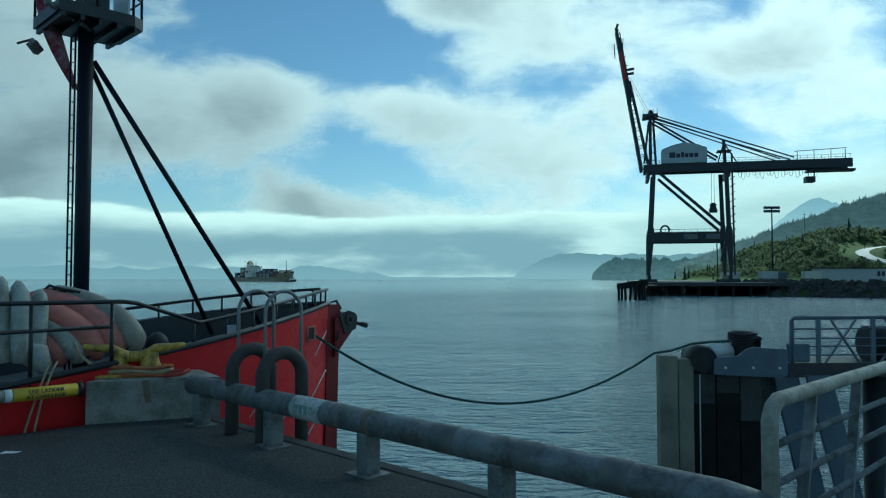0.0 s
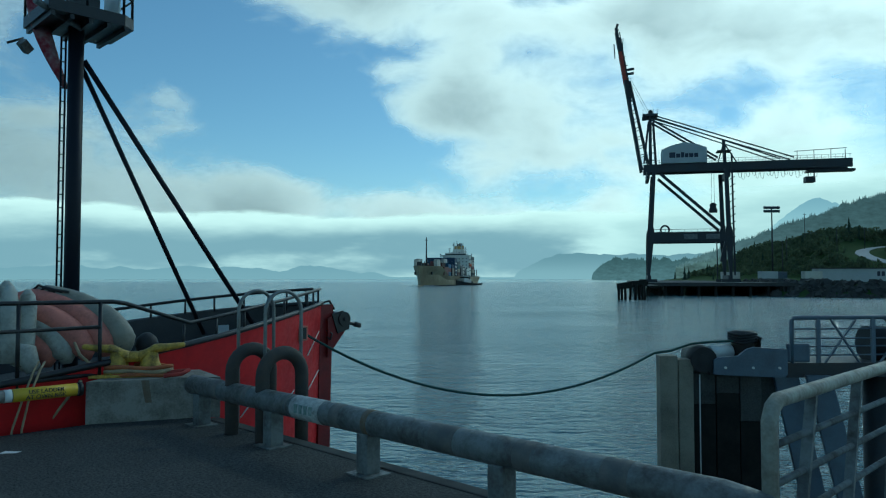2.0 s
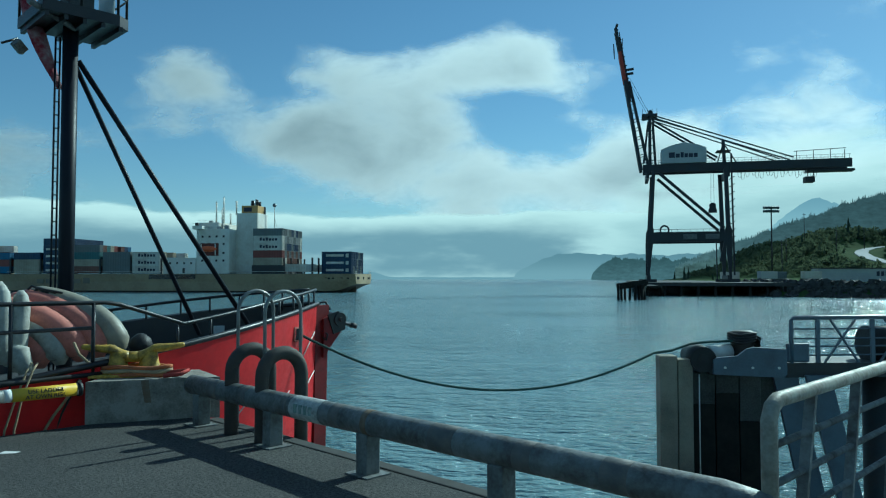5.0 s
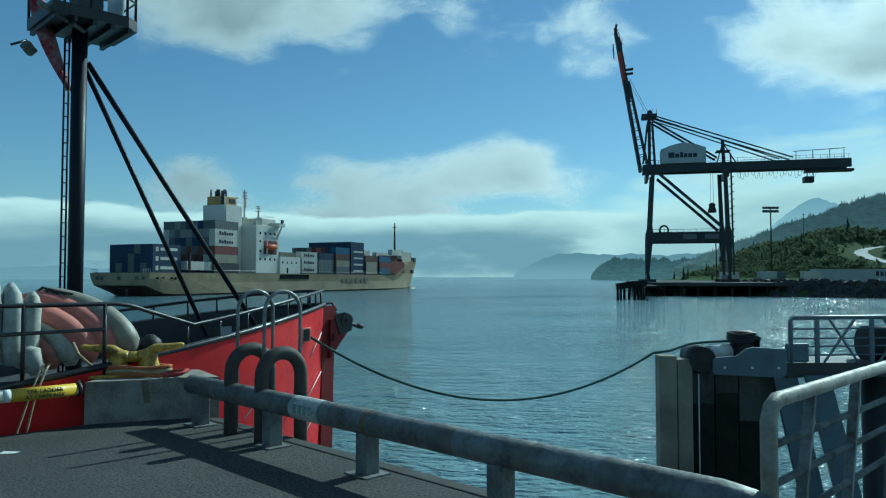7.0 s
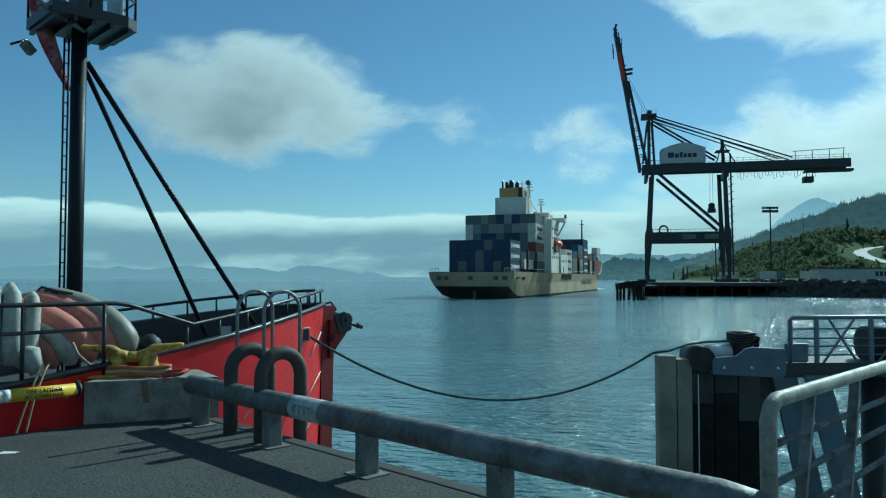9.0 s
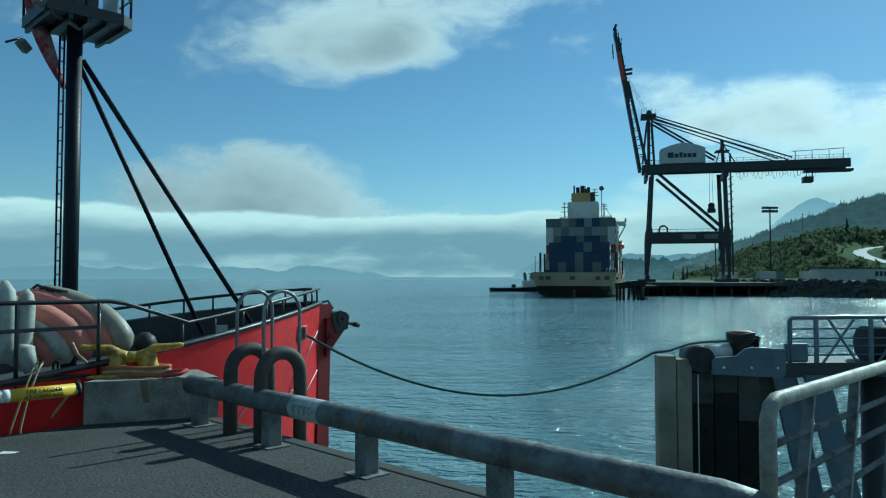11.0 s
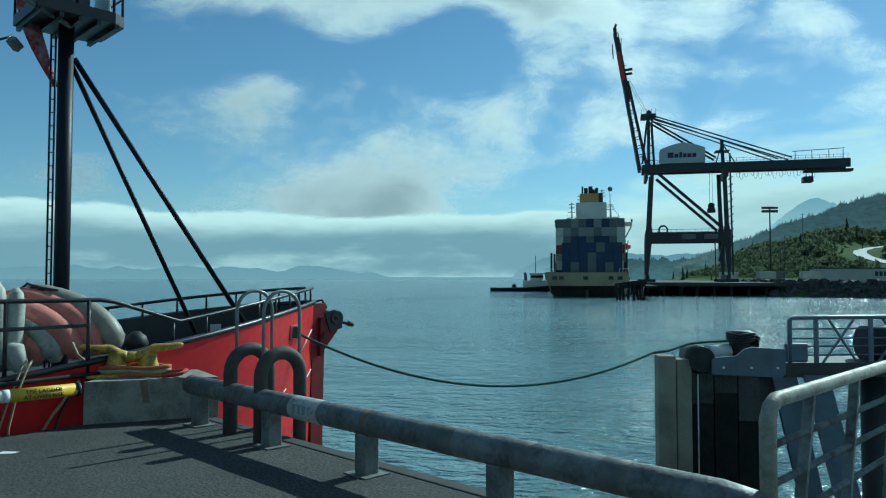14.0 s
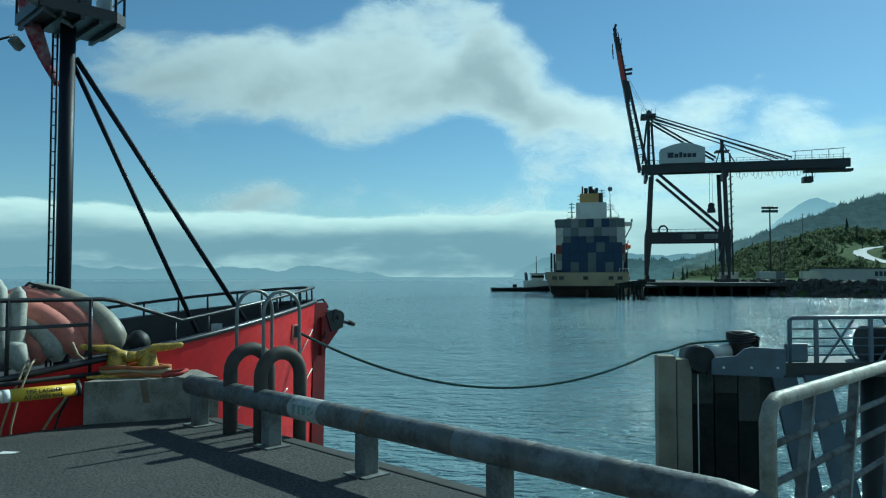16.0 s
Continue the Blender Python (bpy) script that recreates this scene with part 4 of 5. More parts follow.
# ---- ship-to-shore crane ----
def build_crane():
    c = thing("gantry_crane", "dark ship-to-shore gantry crane with its boom raised", "crane", Matrix.Translation((78, 280, 0)) @ pose(0, 0, 0, 0, 0, -13.5) @ Matrix.Diagonal((0.925, 1, 1, 1)) @ Matrix.Translation((-78, 0, 0)))

    def rod(name, a, b_, w, h=None, mat="crane", parent=None):
        return part(name, beamed(a, b_, w, h), mat, parent or c)

    for y in (-9, 7):
        # each leg tapers below the portal beam
        for nm, x0, x1, wt in (("waterside_leg", 77.7, 80.2, 1.9), ("landside_leg", 108.6, 107.3, 2.0)):
            rows = []
            for z, w in ((1.0, 0.9), (4, 1.0), (15.0, wt * 1.25), (19.2, wt * 1.3), (21, wt * 0.8), (41.5, wt * 0.72)):
                x = x0 + (x1 - x0) * (z - 1) / 40
                rows.append([(x - w / 2, y - 0.6, z), (x + w / 2, y - 0.6, z), (x + w / 2, y + 0.6, z), (x - w / 2, y + 0.6, z)])
            part(nm, loft(rows, True), "crane", c)
        part("portal_beam", boxed(78.5, 107.8, y - 0.7, y + 0.7, 15.3, 18.7), "crane", c)
        part("handrail", tubed([(79, y, 19.8), (107, y, 19.8)], 0.08, 5), "crane", c)
        for k in range(12):
            part("rail_post", boxed(79.5 + k * 2.4, 79.6 + k * 2.4, y - 0.05, y + 0.05, 18.7, 19.8), "crane", c)
        rod("diagonal", (82.5, y, 40.5), (106.5, y, 20.0), 1.05)
        rod("bogie", (74.5, y, 0.9), (81, y, 0.9), 1.3)
        rod("bogie", (105, y, 0.9), (112, y, 0.9), 1.3)
    for x in (78, 108.3):
        part("sill_beam", boxed(x - 0.7, x + 0.7, -9, 7, 1.5, 3.0), "crane", c)
        part("cross_beam", boxed(x - 0.6, x + 0.6, -9, 7, 38.8, 41.2), "crane", c)
    # white sign panels and cable reel on the portal beam
    for x0, x1 in ((91.2, 96.3), (99.5, 104.6)):
        part("sign", boxed(x0, x1, -9.85, -9.72, 16.2, 17.9), "sign_grey", c, "grey lettered sign board")
    reel = bmesh.new()
    tube(reel, [(84.2 + 1.6 * math.cos(a * math.tau / 24), -8.5, 19.6 + 1.6 * math.sin(a * math.tau / 24)) for a in range(25)], 0.35, 6)
    part("cable_reel", reel, "crane", c)
    # stairs tower and dark lift shaft at the landside leg
    rod("lift_shaft", (110.0, -9, 3), (109.4, -9, 47), 0.6)
    for k in range(14):
        rod("stair_landing", (108.4, -9.8, 5 + k * 2.7), (110.4, -9.8, 6.2 + k * 2.7), 0.28)
    rod("hanging_pole", (103.6, -9.5, 1.5), (103.4, -9.5, 16), 0.4)
    rod("inner_strut", (107.0, -9, 15.5), (105.0, -9, 8.0), 1.0)
    # main girders
    for y in (-4, 2):
        part("girder", boxed(76.4, 153.6, y - 0.6, y + 0.6, 41.5, 44.6), "crane", c)
        part("walk_rail", tubed([(79, y - 0.9, 46), (153, y - 0.9, 46)], 0.06, 5), "crane", c)
        for k in range(30):
            part("walk_post", boxed(80 + k * 2.5, 80.1 + k * 2.5, y - 0.95, y - 0.85, 44.6, 46), "crane", c)
        # boom, raised: two chords with lacing
        a, t = Vector((75.6, y, 42.6)), Vector((66.0, y, 97.5))
        rod("boom_girder", a, t, 1.9, 1.2)
        off = Vector((2.4, 0, 0.3))
        rod("boom_chord", a + off + Vector((0.4, 0, 2)), a.lerp(t, 0.62) + off * 0.7, 0.75)
        rod("boom_walkway", a.lerp(t, 0.5) + off * 0.5, a.lerp(t, 0.97) + off * 0.45, 0.4)
        for k in range(15):
            p = a.lerp(t, 0.04 + k * 0.062)
            rod("boom_lacing", p, p + Vector((3.1 - 0.12 * k, 0, 0.8)), 0.28)
        rod("boom_tip_mast", t + Vector((0, 0, -0.5)), t + Vector((0.7, 0, 1.6)), 0.9)
        part("boom_stripe", beamed(a.lerp(t, 0.63) - Vector((0.04, 0.04, 0)), a.lerp(t, 0.83) - Vector((0.04, 0.04, 0)), 2.0, 1.32), "crane_red", c, "faded red and white boom section")
        rod("tip_bracket", t + Vector((-0.9, 0, -6)), t + Vector((-0.6, 0, -10)), 0.4)
        rod("tip_bracket", t + Vector((2.8, 0, -4)), t + Vector((2.3, 0, -8)), 0.3)
        rod("side_platform", a.lerp(t, 0.70) + Vector((0, 0, 0)), a.lerp(t, 0.70) + Vector((4.2, 0, 0.4)), 0.8)
        # A-frame and stays
        rod("a_frame_leg", (79.2, y, 44), (79.3, y, 63.0), 1.0)
        rod("a_frame_leg", (76.8, y, 46), (78.6, y, 61), 0.7)
        rod("a_frame_leg", (81.4, y, 44.5), (80.4, y, 62), 0.6)
        rod("back_stay", (80.2, y, 63.4), (133, y, 45.6), 0.42)
        rod("back_stay", (80.2, y, 61.4), (105, y, 46.4), 0.65)
        rod("back_stay", (80.2, y, 62.6), (128, y, 45.2), 0.38)
        rod("boom_stay", (79.0, y, 64), (71.5, y, 78), 0.12)
    for k in range(6):
        rod("a_frame_landing", (79.0, -4.5, 46 + k * 2.8), (81.0, -4.5, 46.3 + k * 2.8), 0.3)
    part("head_platform", boxed(76.2, 82.2, -5, 3, 62.9, 63.8), "crane", c)
    for x in (76.4, 78.4, 80.4, 82.0):
        rod("head_post", (x, -4.9, 63.8), (x, -4.9, 65.6), 0.15)
    part("apex_sheave", tubed([(79.4, -4.6, 64.4), (79.4, 2.6, 64.4)], 0.9, 12), "crane", c)
    # machinery house, pitched roof
    prof = [(83.6, 44.7), (100.8, 44.7), (100.8, 50.2), (97.5, 51.4), (92.3, 52.4), (87.4, 51.4), (83.6, 50.0)]
    mh = part("machinery_house", loft([[(x, y, z) for x, z in prof] for y in (-5.4, 3.4)], True), "house_grey", c, "light grey machinery house with dark lettering")
    for k, w in enumerate((2.3, 1.6, 1.2, 1.3, 1.6, 1.5)):
        x0 = 86.4 + (0, 2.6, 4.5, 6.0, 7.6, 9.5)[k]
        part("lettering_bar", boxed(x0, x0 + w, -5.46, -5.40, 46.7, 48.7 if k in (0, 2) else 48.2), "lettering", mh, "dark lettering mark")
    for k in range(6):
        part("wall_rib", boxed(84.6 + k * 3, 84.75 + k * 3, -5.45, -5.40, 44.8, 49.9), "house_grey", mh)
    part("roof_ridge", tubed([(92.3, -5.5, 52.5), (92.3, 3.5, 52.5)], 0.2, 8), "steel_dark", mh)
    # second tower over the landside leg
    rod("rear_tower", (107.6, -4, 44), (107.2, -4, 52.8), 1.2)
    rod("rear_tower", (105.0, -4, 44.5), (107, -4, 51), 0.4)
    rod("rear_tower", (112.0, -4, 44.5), (107.8, -4, 51), 0.4)
    part("rear_platform", boxed(104.8, 110, -5, 0, 48.6, 49.0), "crane", c)
    # trolley end, rear frame and festoon
    part("rear_cabin", boxed(137.4, 140.8, -3, 1, 36.6, 38.6), "crane", c)
    part("trolley_beam", boxed(138, 155, -3, 1, 40.3, 41.1), "crane", c)
    rod("cabin_post", (138.2, -3, 37), (138.2, -3, 41), 0.3)
    rod("cabin_post", (140.4, -3, 37), (140.4, -3, 41), 0.3)
    for x in (134, 140, 146, 151):
        rod("rear_post", (x, -4.6, 44.6), (x, -4.6, 47.8), 0.22)
    rod("rear_rail", (133, -4.6, 47.6), (151.5, -4.6, 48.2), 0.22)
    for k in range(17):
        x = 112 + k * 1.75 + (0.6 if k % 3 == 0 else 0)
        dp = 2.0 + 0.7 * math.sin(k * 1.7)
        part("festoon_loop", tubed([(x, -3, 41.2), (x + 0.35, -3, 41.2 - dp), (x + 0.8, -3, 41.2 - dp - 0.4), (x + 1.25, -3, 41.2 - dp), (x + 1.6, -3, 41.2)], 0.07, 5), "rubber", c)
    # hook block on its falls
    for dx in (-0.9, 0.9):
        rod("hoist_rope", (103.3 + dx * 0.5, -1, 41.5), (103.3 + dx * 0.7, -1, 30.0), 0.12)
    part("hook_block", loft([[(103.3 - w, -1.6, z), (103.3 + w, -1.6, z), (103.3 + w, -0.4, z), (103.3 - w, -0.4, z)] for z, w in ((26.3, 1.5), (27.2, 1.6), (28.4, 1.1), (29.3, 1.3), (30.0, 0.5))], True), "crane", c)


build_crane()


# ---- terminal shore ----
def build_dock():
    d = thing("container_dock", "dark concrete container dock on piles", "dock", kind="structure")
    # deck follows the berth
    ax = Vector((math.cos(radians(76.5)), math.sin(radians(76.5)), 0))
    rt = Vector((ax.y, -ax.x, 0))
    o = Vector((60.5, 232, 0))
    m = Matrix(((ax.x, rt.x, 0, o.x), (ax.y, rt.y, 0, o.y), (0, 0, 1, 0), (0, 0, 0, 1)))
    part("deck_slab", boxed(0, 260, 0, 60, -0.5, 0.55, m), "concrete_dark", d)
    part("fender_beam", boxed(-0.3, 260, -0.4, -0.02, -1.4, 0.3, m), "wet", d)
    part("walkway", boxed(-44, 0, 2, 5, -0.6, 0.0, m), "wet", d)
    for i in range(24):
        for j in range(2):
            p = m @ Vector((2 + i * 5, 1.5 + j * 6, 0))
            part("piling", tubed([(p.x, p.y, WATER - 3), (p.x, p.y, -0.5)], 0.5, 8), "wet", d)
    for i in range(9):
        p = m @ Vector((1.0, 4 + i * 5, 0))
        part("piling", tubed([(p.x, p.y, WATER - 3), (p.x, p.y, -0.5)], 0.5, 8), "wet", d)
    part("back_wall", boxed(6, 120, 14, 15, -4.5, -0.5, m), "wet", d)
    dol = thing("mooring_dolphin", "dark timber pile dolphin standing in the water", "dolphin", Matrix.Translation((47.5, 186, 0)))
    for x, y, t in ((-3.2, 0, 0), (-2.2, 1, 0), (-1.2, 1.5, 0), (1.2, 0, -0.4), (2.0, 0.8, 0.5), (2.8, 0, 0), (3.4, 1, 0.4), (0.4, 2, -0.5)):
        part("piling", tubed([(x + t, y, WATER - 3), (x, y, 0.3)], 0.34, 8), "wet", dol)
    part("cap", beamed((-3.5, 0.6, -0.2), (4.0, 0.6, 0.8), 0.7, 1.6), "wet", dol)
    part("cap", boxed(0.2, 4.2, -0.3, 2.2, 0.3, 1.2), "wet", dol)


build_dock()


ROAD = [(235, 340, 4.5), (225, 356, 7.8), (223, 374, 10.8), (226, 392, 13.5), (233, 410, 16.0), (244, 428, 18.2), (259, 446, 20.2), (278, 464, 22.0), (303, 482, 23.6)]


def ground_height(x, y):
    shore = 97 + 0.22 * (y - 222) + 5 * noise.noise((y * 0.02, 1, 0))
    if y < 224:
        shore += (224 - y) * 1.25
    e = x - shore
    bank = WATER - 2 + 6.2 * max(0.0, min(1.0, e / 9.0))

    def sm(a, b_, v):
        v = max(0.0, min(1.0, (v - a) / (b_ - a)))
        return v * v * (3 - 2 * v)
    n = noise.fractal((x * 0.008, y * 0.008, 0), 1.0, 2.0, 5)
    h1 = 29 * sm(330, 440, y) * sm(30, 105, e) * (1 + 0.22 * n)
    far = 12 * sm(450, 700, y) * sm(5, 90, e)
    h = bank + max(h1, far)
    near, zr = 1e9, 0.0
    if 200 < x < 340 and 320 < y < 520:
        for (px, py, pz), (qx, qy, qz) in zip(ROAD, ROAD[1:]):
            lx, ly = qx - px, qy - py
            k = max(0.0, min(1.0, ((x - px) * lx + (y - py) * ly) / (lx * lx + ly * ly)))
            dd = math.hypot(x - px - k * lx, y - py - k * ly)
            if dd < near:
                near, zr = dd, pz + k * (qz - pz)
        f = sm(8, 24, near)
        h = (zr - 0.4) * (1 - f) + h * f
    return h


def road_near(x, y):
    return min(math.hypot(x - p[0], y - p[1]) for p in ROAD)


def build_shore():
    bm = bmesh.new()
    nx, ny = 130, 110
    vs = []
    for j in range(ny + 1):
        y = 150 + 560 * (j / ny) ** 1.3
        for i in range(nx + 1):
            x = 85 + 0.10 * (y - 150) + 560 * (i / nx) ** 1.4
            vs.append(bm.verts.new((x, y, ground_height(x, y))))
    for j in range(ny):
        for i in range(nx):
            k = j * (nx + 1) + i
            bm.faces.new((vs[k], vs[k + 1], vs[k + nx + 2], vs[k + nx + 1]))
    g = link("shore_ground", bm, "verge", smooth=True)
    tagged(g, "green hilly shore behind the terminal", "ground", kind="structure")

    rng = random.Random(4)
    # riprap along the water
    bm = bmesh.new()
    for k in range(1400):
        y = rng.uniform(170, 300)
        shore = 97 + 0.22 * (y - 222) + (224 - y) * 1.25 * (y < 224)
        e = rng.uniform(1.0, 9.5)
        x = shore + e
        z = ground_height(x, y)
        s = rng.uniform(0.35, 1.1)
        m = Matrix.Translation((x, y, z)) @ Euler((rng.uniform(0, 6), rng.uniform(0, 6), rng.uniform(0, 6))).to_matrix().to_4x4() @ Matrix.Diagonal((s, s * rng.uniform(0.6, 1), s * rng.uniform(0.5, 0.9), 1))
        box(bm, -1, 1, -1, 1, -1, 1, m)
    tagged(link("riprap", bm, "rock"), "dark boulders armouring the shore", "rocks", kind="stuff")

    # brushy slopes: leafy clumps
    bm = bmesh.new()

    def clump(x, y, z, r, leaves):
        for _ in range(leaves):
            d = Vector((rng.gauss(0, 1), rng.gauss(0, 1), rng.gauss(0, 1))).normalized() * r * rng.uniform(0.65, 1.05)
            p = Vector((x, y, z + r * 0.75)) + Vector((d.x, d.y, abs(d.z) * 1.15 - r * 0.4))
            q = Euler((rng.uniform(0, 6.28), rng.uniform(0, 6.28), 0)).to_matrix() @ Vector((r * 0.21, 0, 0))
            s = Vector((-q.y, q.x, q.z * 0.4)) + Vector((0, 0, r * 0.15))
            bm.faces.new([bm.verts.new(p - q - s), bm.verts.new(p + q - s * 0.6), bm.verts.new(p + q * 0.7 + s), bm.verts.new(p - q * 0.8 + s * 0.7)])
    for k in range(5200):
        y = 325 + 375 * rng.random() ** 1.2
        x = 85 + 0.22 * (y - 222) + 26 + 340 * rng.random()
        z = ground_height(x, y)
        if z < 3 or road_near(x, y) < 15:
            continue
        r = rng.uniform(1.5, 3.8)
        clump(x, y, z, r, 44)
    tagged(link("hillside_brush", bm, "brush"), "bright green brush and alders on the slope", "brush", kind="stuff")

    # conifers along the ridge
    bm = bmesh.new()

    def conifer(x, y, z, h):
        n = 7
        for lay in range(4):
            z0 = z + h * (0.10 + 0.21 * lay)
            r = h * 0.20 * (1 - lay * 0.21)
            tip = bm.verts.new((x, y, z0 + h * 0.34))
            a0 = rng.uniform(0, 6)
            ring = []
            for k in range(n):
                rr = r * (rng.uniform(0.75, 1.15) if k % 2 else rng.uniform(0.5, 0.8))
                ring.append(bm.verts.new((x + rr * math.cos(a0 + k * math.tau / n), y + rr * math.sin(a0 + k * math.tau / n), z0 - rng.uniform(0, 0.05) * h)))
            for k in range(n):
                bm.faces.new((ring[k], ring[(k + 1) % n], tip))
    for k in range(50):
        y = rng.uniform(470, 700)
        x = 97 + 0.22 * (y - 222) + 12 + (y * 0.62) * rng.random()
        conifer(x, y, ground_height(x, y) - 1, rng.uniform(6, 12))
    for k in range(14):
        y = rng.uniform(340, 520)
        x = 130 + 0.22 * (y - 222) + 260 * rng.random()
        if road_near(x, y) > 18:
            conifer(x, y, ground_height(x, y) - 0.5, rng.uniform(5, 10))
    tagged(link("conifer_wood", bm, "conifer"), "dark spruce wood on the hill", "trees", kind="stuff")

    # pale road climbing the slope
    rows = []
    for i in range(len(ROAD)):
        p, q_ = Vector(ROAD[max(0, i - 1)]), Vector(ROAD[min(len(ROAD) - 1, i + 1)])
        d = (q_ - p).normalized()
        s_ = Vector((d.y, -d.x, 0)) * 3.4
        c_ = Vector(ROAD[i])
        rows.append([tuple(c_ - s_), tuple(c_ + s_), tuple(c_ + s_ - Vector((0, 0, 2))), tuple(c_ - s_ - Vector((0, 0, 2)))])
    road = link("road", loft(rows, True), "road")
    tagged(road, "pale wet road curving up the hillside", "road", kind="structure")

    # flood-light masts and poles
    def mast(x, y, z, h, heads):
        t = thing("light_mast", "tall steel flood-light mast at the terminal", "light mast", Matrix.Translation((x, y, z)), group="flood-light masts")
        part("pole", tube(bmesh.new(), [(0, 0, 0), (0, 0, h)], 0.3, 8, True, [0.42, 0.26]), "steel_dark", t)
        if heads:
            for r in range(2):
                part("cross_arm", boxed(-3.1, 3.1, -0.12, 0.12, h - 0.5 - r * 1.5, h - 0.25 - r * 1.5), "steel_dark", t)
                for k in range(6):
                    xx = -2.9 + k * 1.16
                    hd = part("flood_head", boxed(-0.5, 0.5, -0.35, 0.35, -0.55, 0.55, bevel=0.08), "steel_blue", t)
                    hd.matrix_local = pose(xx, 0, h - 0.2 - r * 1.5, 25, 0, 0)
        return t
    mast(139.5, 312, 0.6, 31.5, True)
    for x, y, h in ((152, 330, 19), (196, 420, 20), (236, 480, 22), (252, 440, 14), (214, 400, 16), (268, 420, 17)):
        t = thing("utility_pole", "dark wooden utility pole on the slope", "pole", Matrix.Translation((x, y, ground_height(x, y) - 0.5)), group="utility poles")
        part("pole", tube(bmesh.new(), [(0, 0, 0), (0, 0, h)], 0.2, 6, True, [0.24, 0.16]), "steel_dark", t)
        part("cross_arm", boxed(-1.2, 1.2, -0.08, 0.08, h - 1.0, h - 0.8), "steel_dark", t)

    # parked trailers and boxes on the terminal
    for k in range(17):
        x = 118 + k * 7.6 + rng.uniform(-1, 1)
        y = 300 + rng.uniform(-16, 14) - 0.12 * (x - 118)
        z = max(ground_height(x, y), 0.55)
        mat = ("box_white", "house_grey", "steel_blue", "box_white", "timber")[k % 5]
        t = thing("trailer", "parked container trailer on the terminal yard", "trailer", Matrix.Translation((x, y, z)) @ pose(0, 0, 0, 0, 0, rng.uniform(-12, 12)), group="parked trailers")
        part("box", boxed(-3.6, 3.6, -1.2, 1.2, 1.2, 4.0, bevel=0.05), mat, t)
        part("chassis", boxed(-3.6, 3.6, -1.0, 1.0, 0.9, 1.15), "steel_dark", t)
        for wx in (-2.6, -1.5, 2.6):
            part("wheel", tubed([(wx, -1.15, 0.5), (wx, 1.15, 0.5)], 0.5, 10), "rubber", t)
    t = thing("terminal_shed", "low grey terminal shed with a lettered wall", "shed", Matrix.Translation((152, 285, 0.6)))
    part("wall", boxed(-8, 30, -3, 3, 0, 5.0), "house_grey", t)
    part("roof", boxed(-8.4, 30.4, -3.4, 3.4, 5.0, 5.35), "steel_dark", t)
    for k in range(3):
        part("lettering_mark", boxed(14 + k * 1.7, 15.2 + k * 1.7, -3.06, -3.0, 2.2, 4.0), "lettering", t)


build_shore()


# ---- container ship ----
def box_container(mat, long=12.19):
    """A container on its end frame, with ribbed sides and recessed doors."""
    bm = bmesh.new()
    L, W, H = long, 2.44, 2.86
    n = 22
    prof = []
    for side in (-1, 1):
        rows = []
        for k in range(n + 1):
            x = 0.12 + (L - 0.24) * k / n
            y = side * (W / 2 - (0.02 if k % 2 else 0.09))
            rows.append([(x, y, 0.12), (x, y, H - 0.12)])
        vr = [[bm.verts.new(p) for p in r] for r in rows]
        for a, c in zip(vr, vr[1:]):
            bm.faces.new((a[0], c[0], c[1], a[1]))
    box(bm, 0.08, L - 0.08, -W / 2 + 0.1, W / 2 - 0.1, 0.05, H - 0.04)
    for x in (0, L - 0.14):
        for y in (-W / 2, W / 2 - 0.14):
            box(bm, x, x + 0.14, y, y + 0.14, 0, H)
    for y in (-W / 2, W / 2 - 0.1):
        box(bm, 0, L, y, y + 0.1, 0, 0.14)
        box(bm, 0, L, y, y + 0.1, H - 0.1, H)
    for z in (0, H - 0.12):
        box(bm, 0, 0.12, -W / 2, W / 2, z, z + 0.12)
        box(bm, L - 0.12, L, -W / 2, W / 2, z, z + 0.12)
    for y in (-0.7, -0.25, 0.25, 0.7):
        box(bm, 0.0, 0.06, y - 0.03, y + 0.03, 0.1, H - 0.1)
    me = bpy.data.meshes.new("container")
    bm.to_mesh(me)
    bm.free()
    me.materials.append(MAT[mat])
    return me


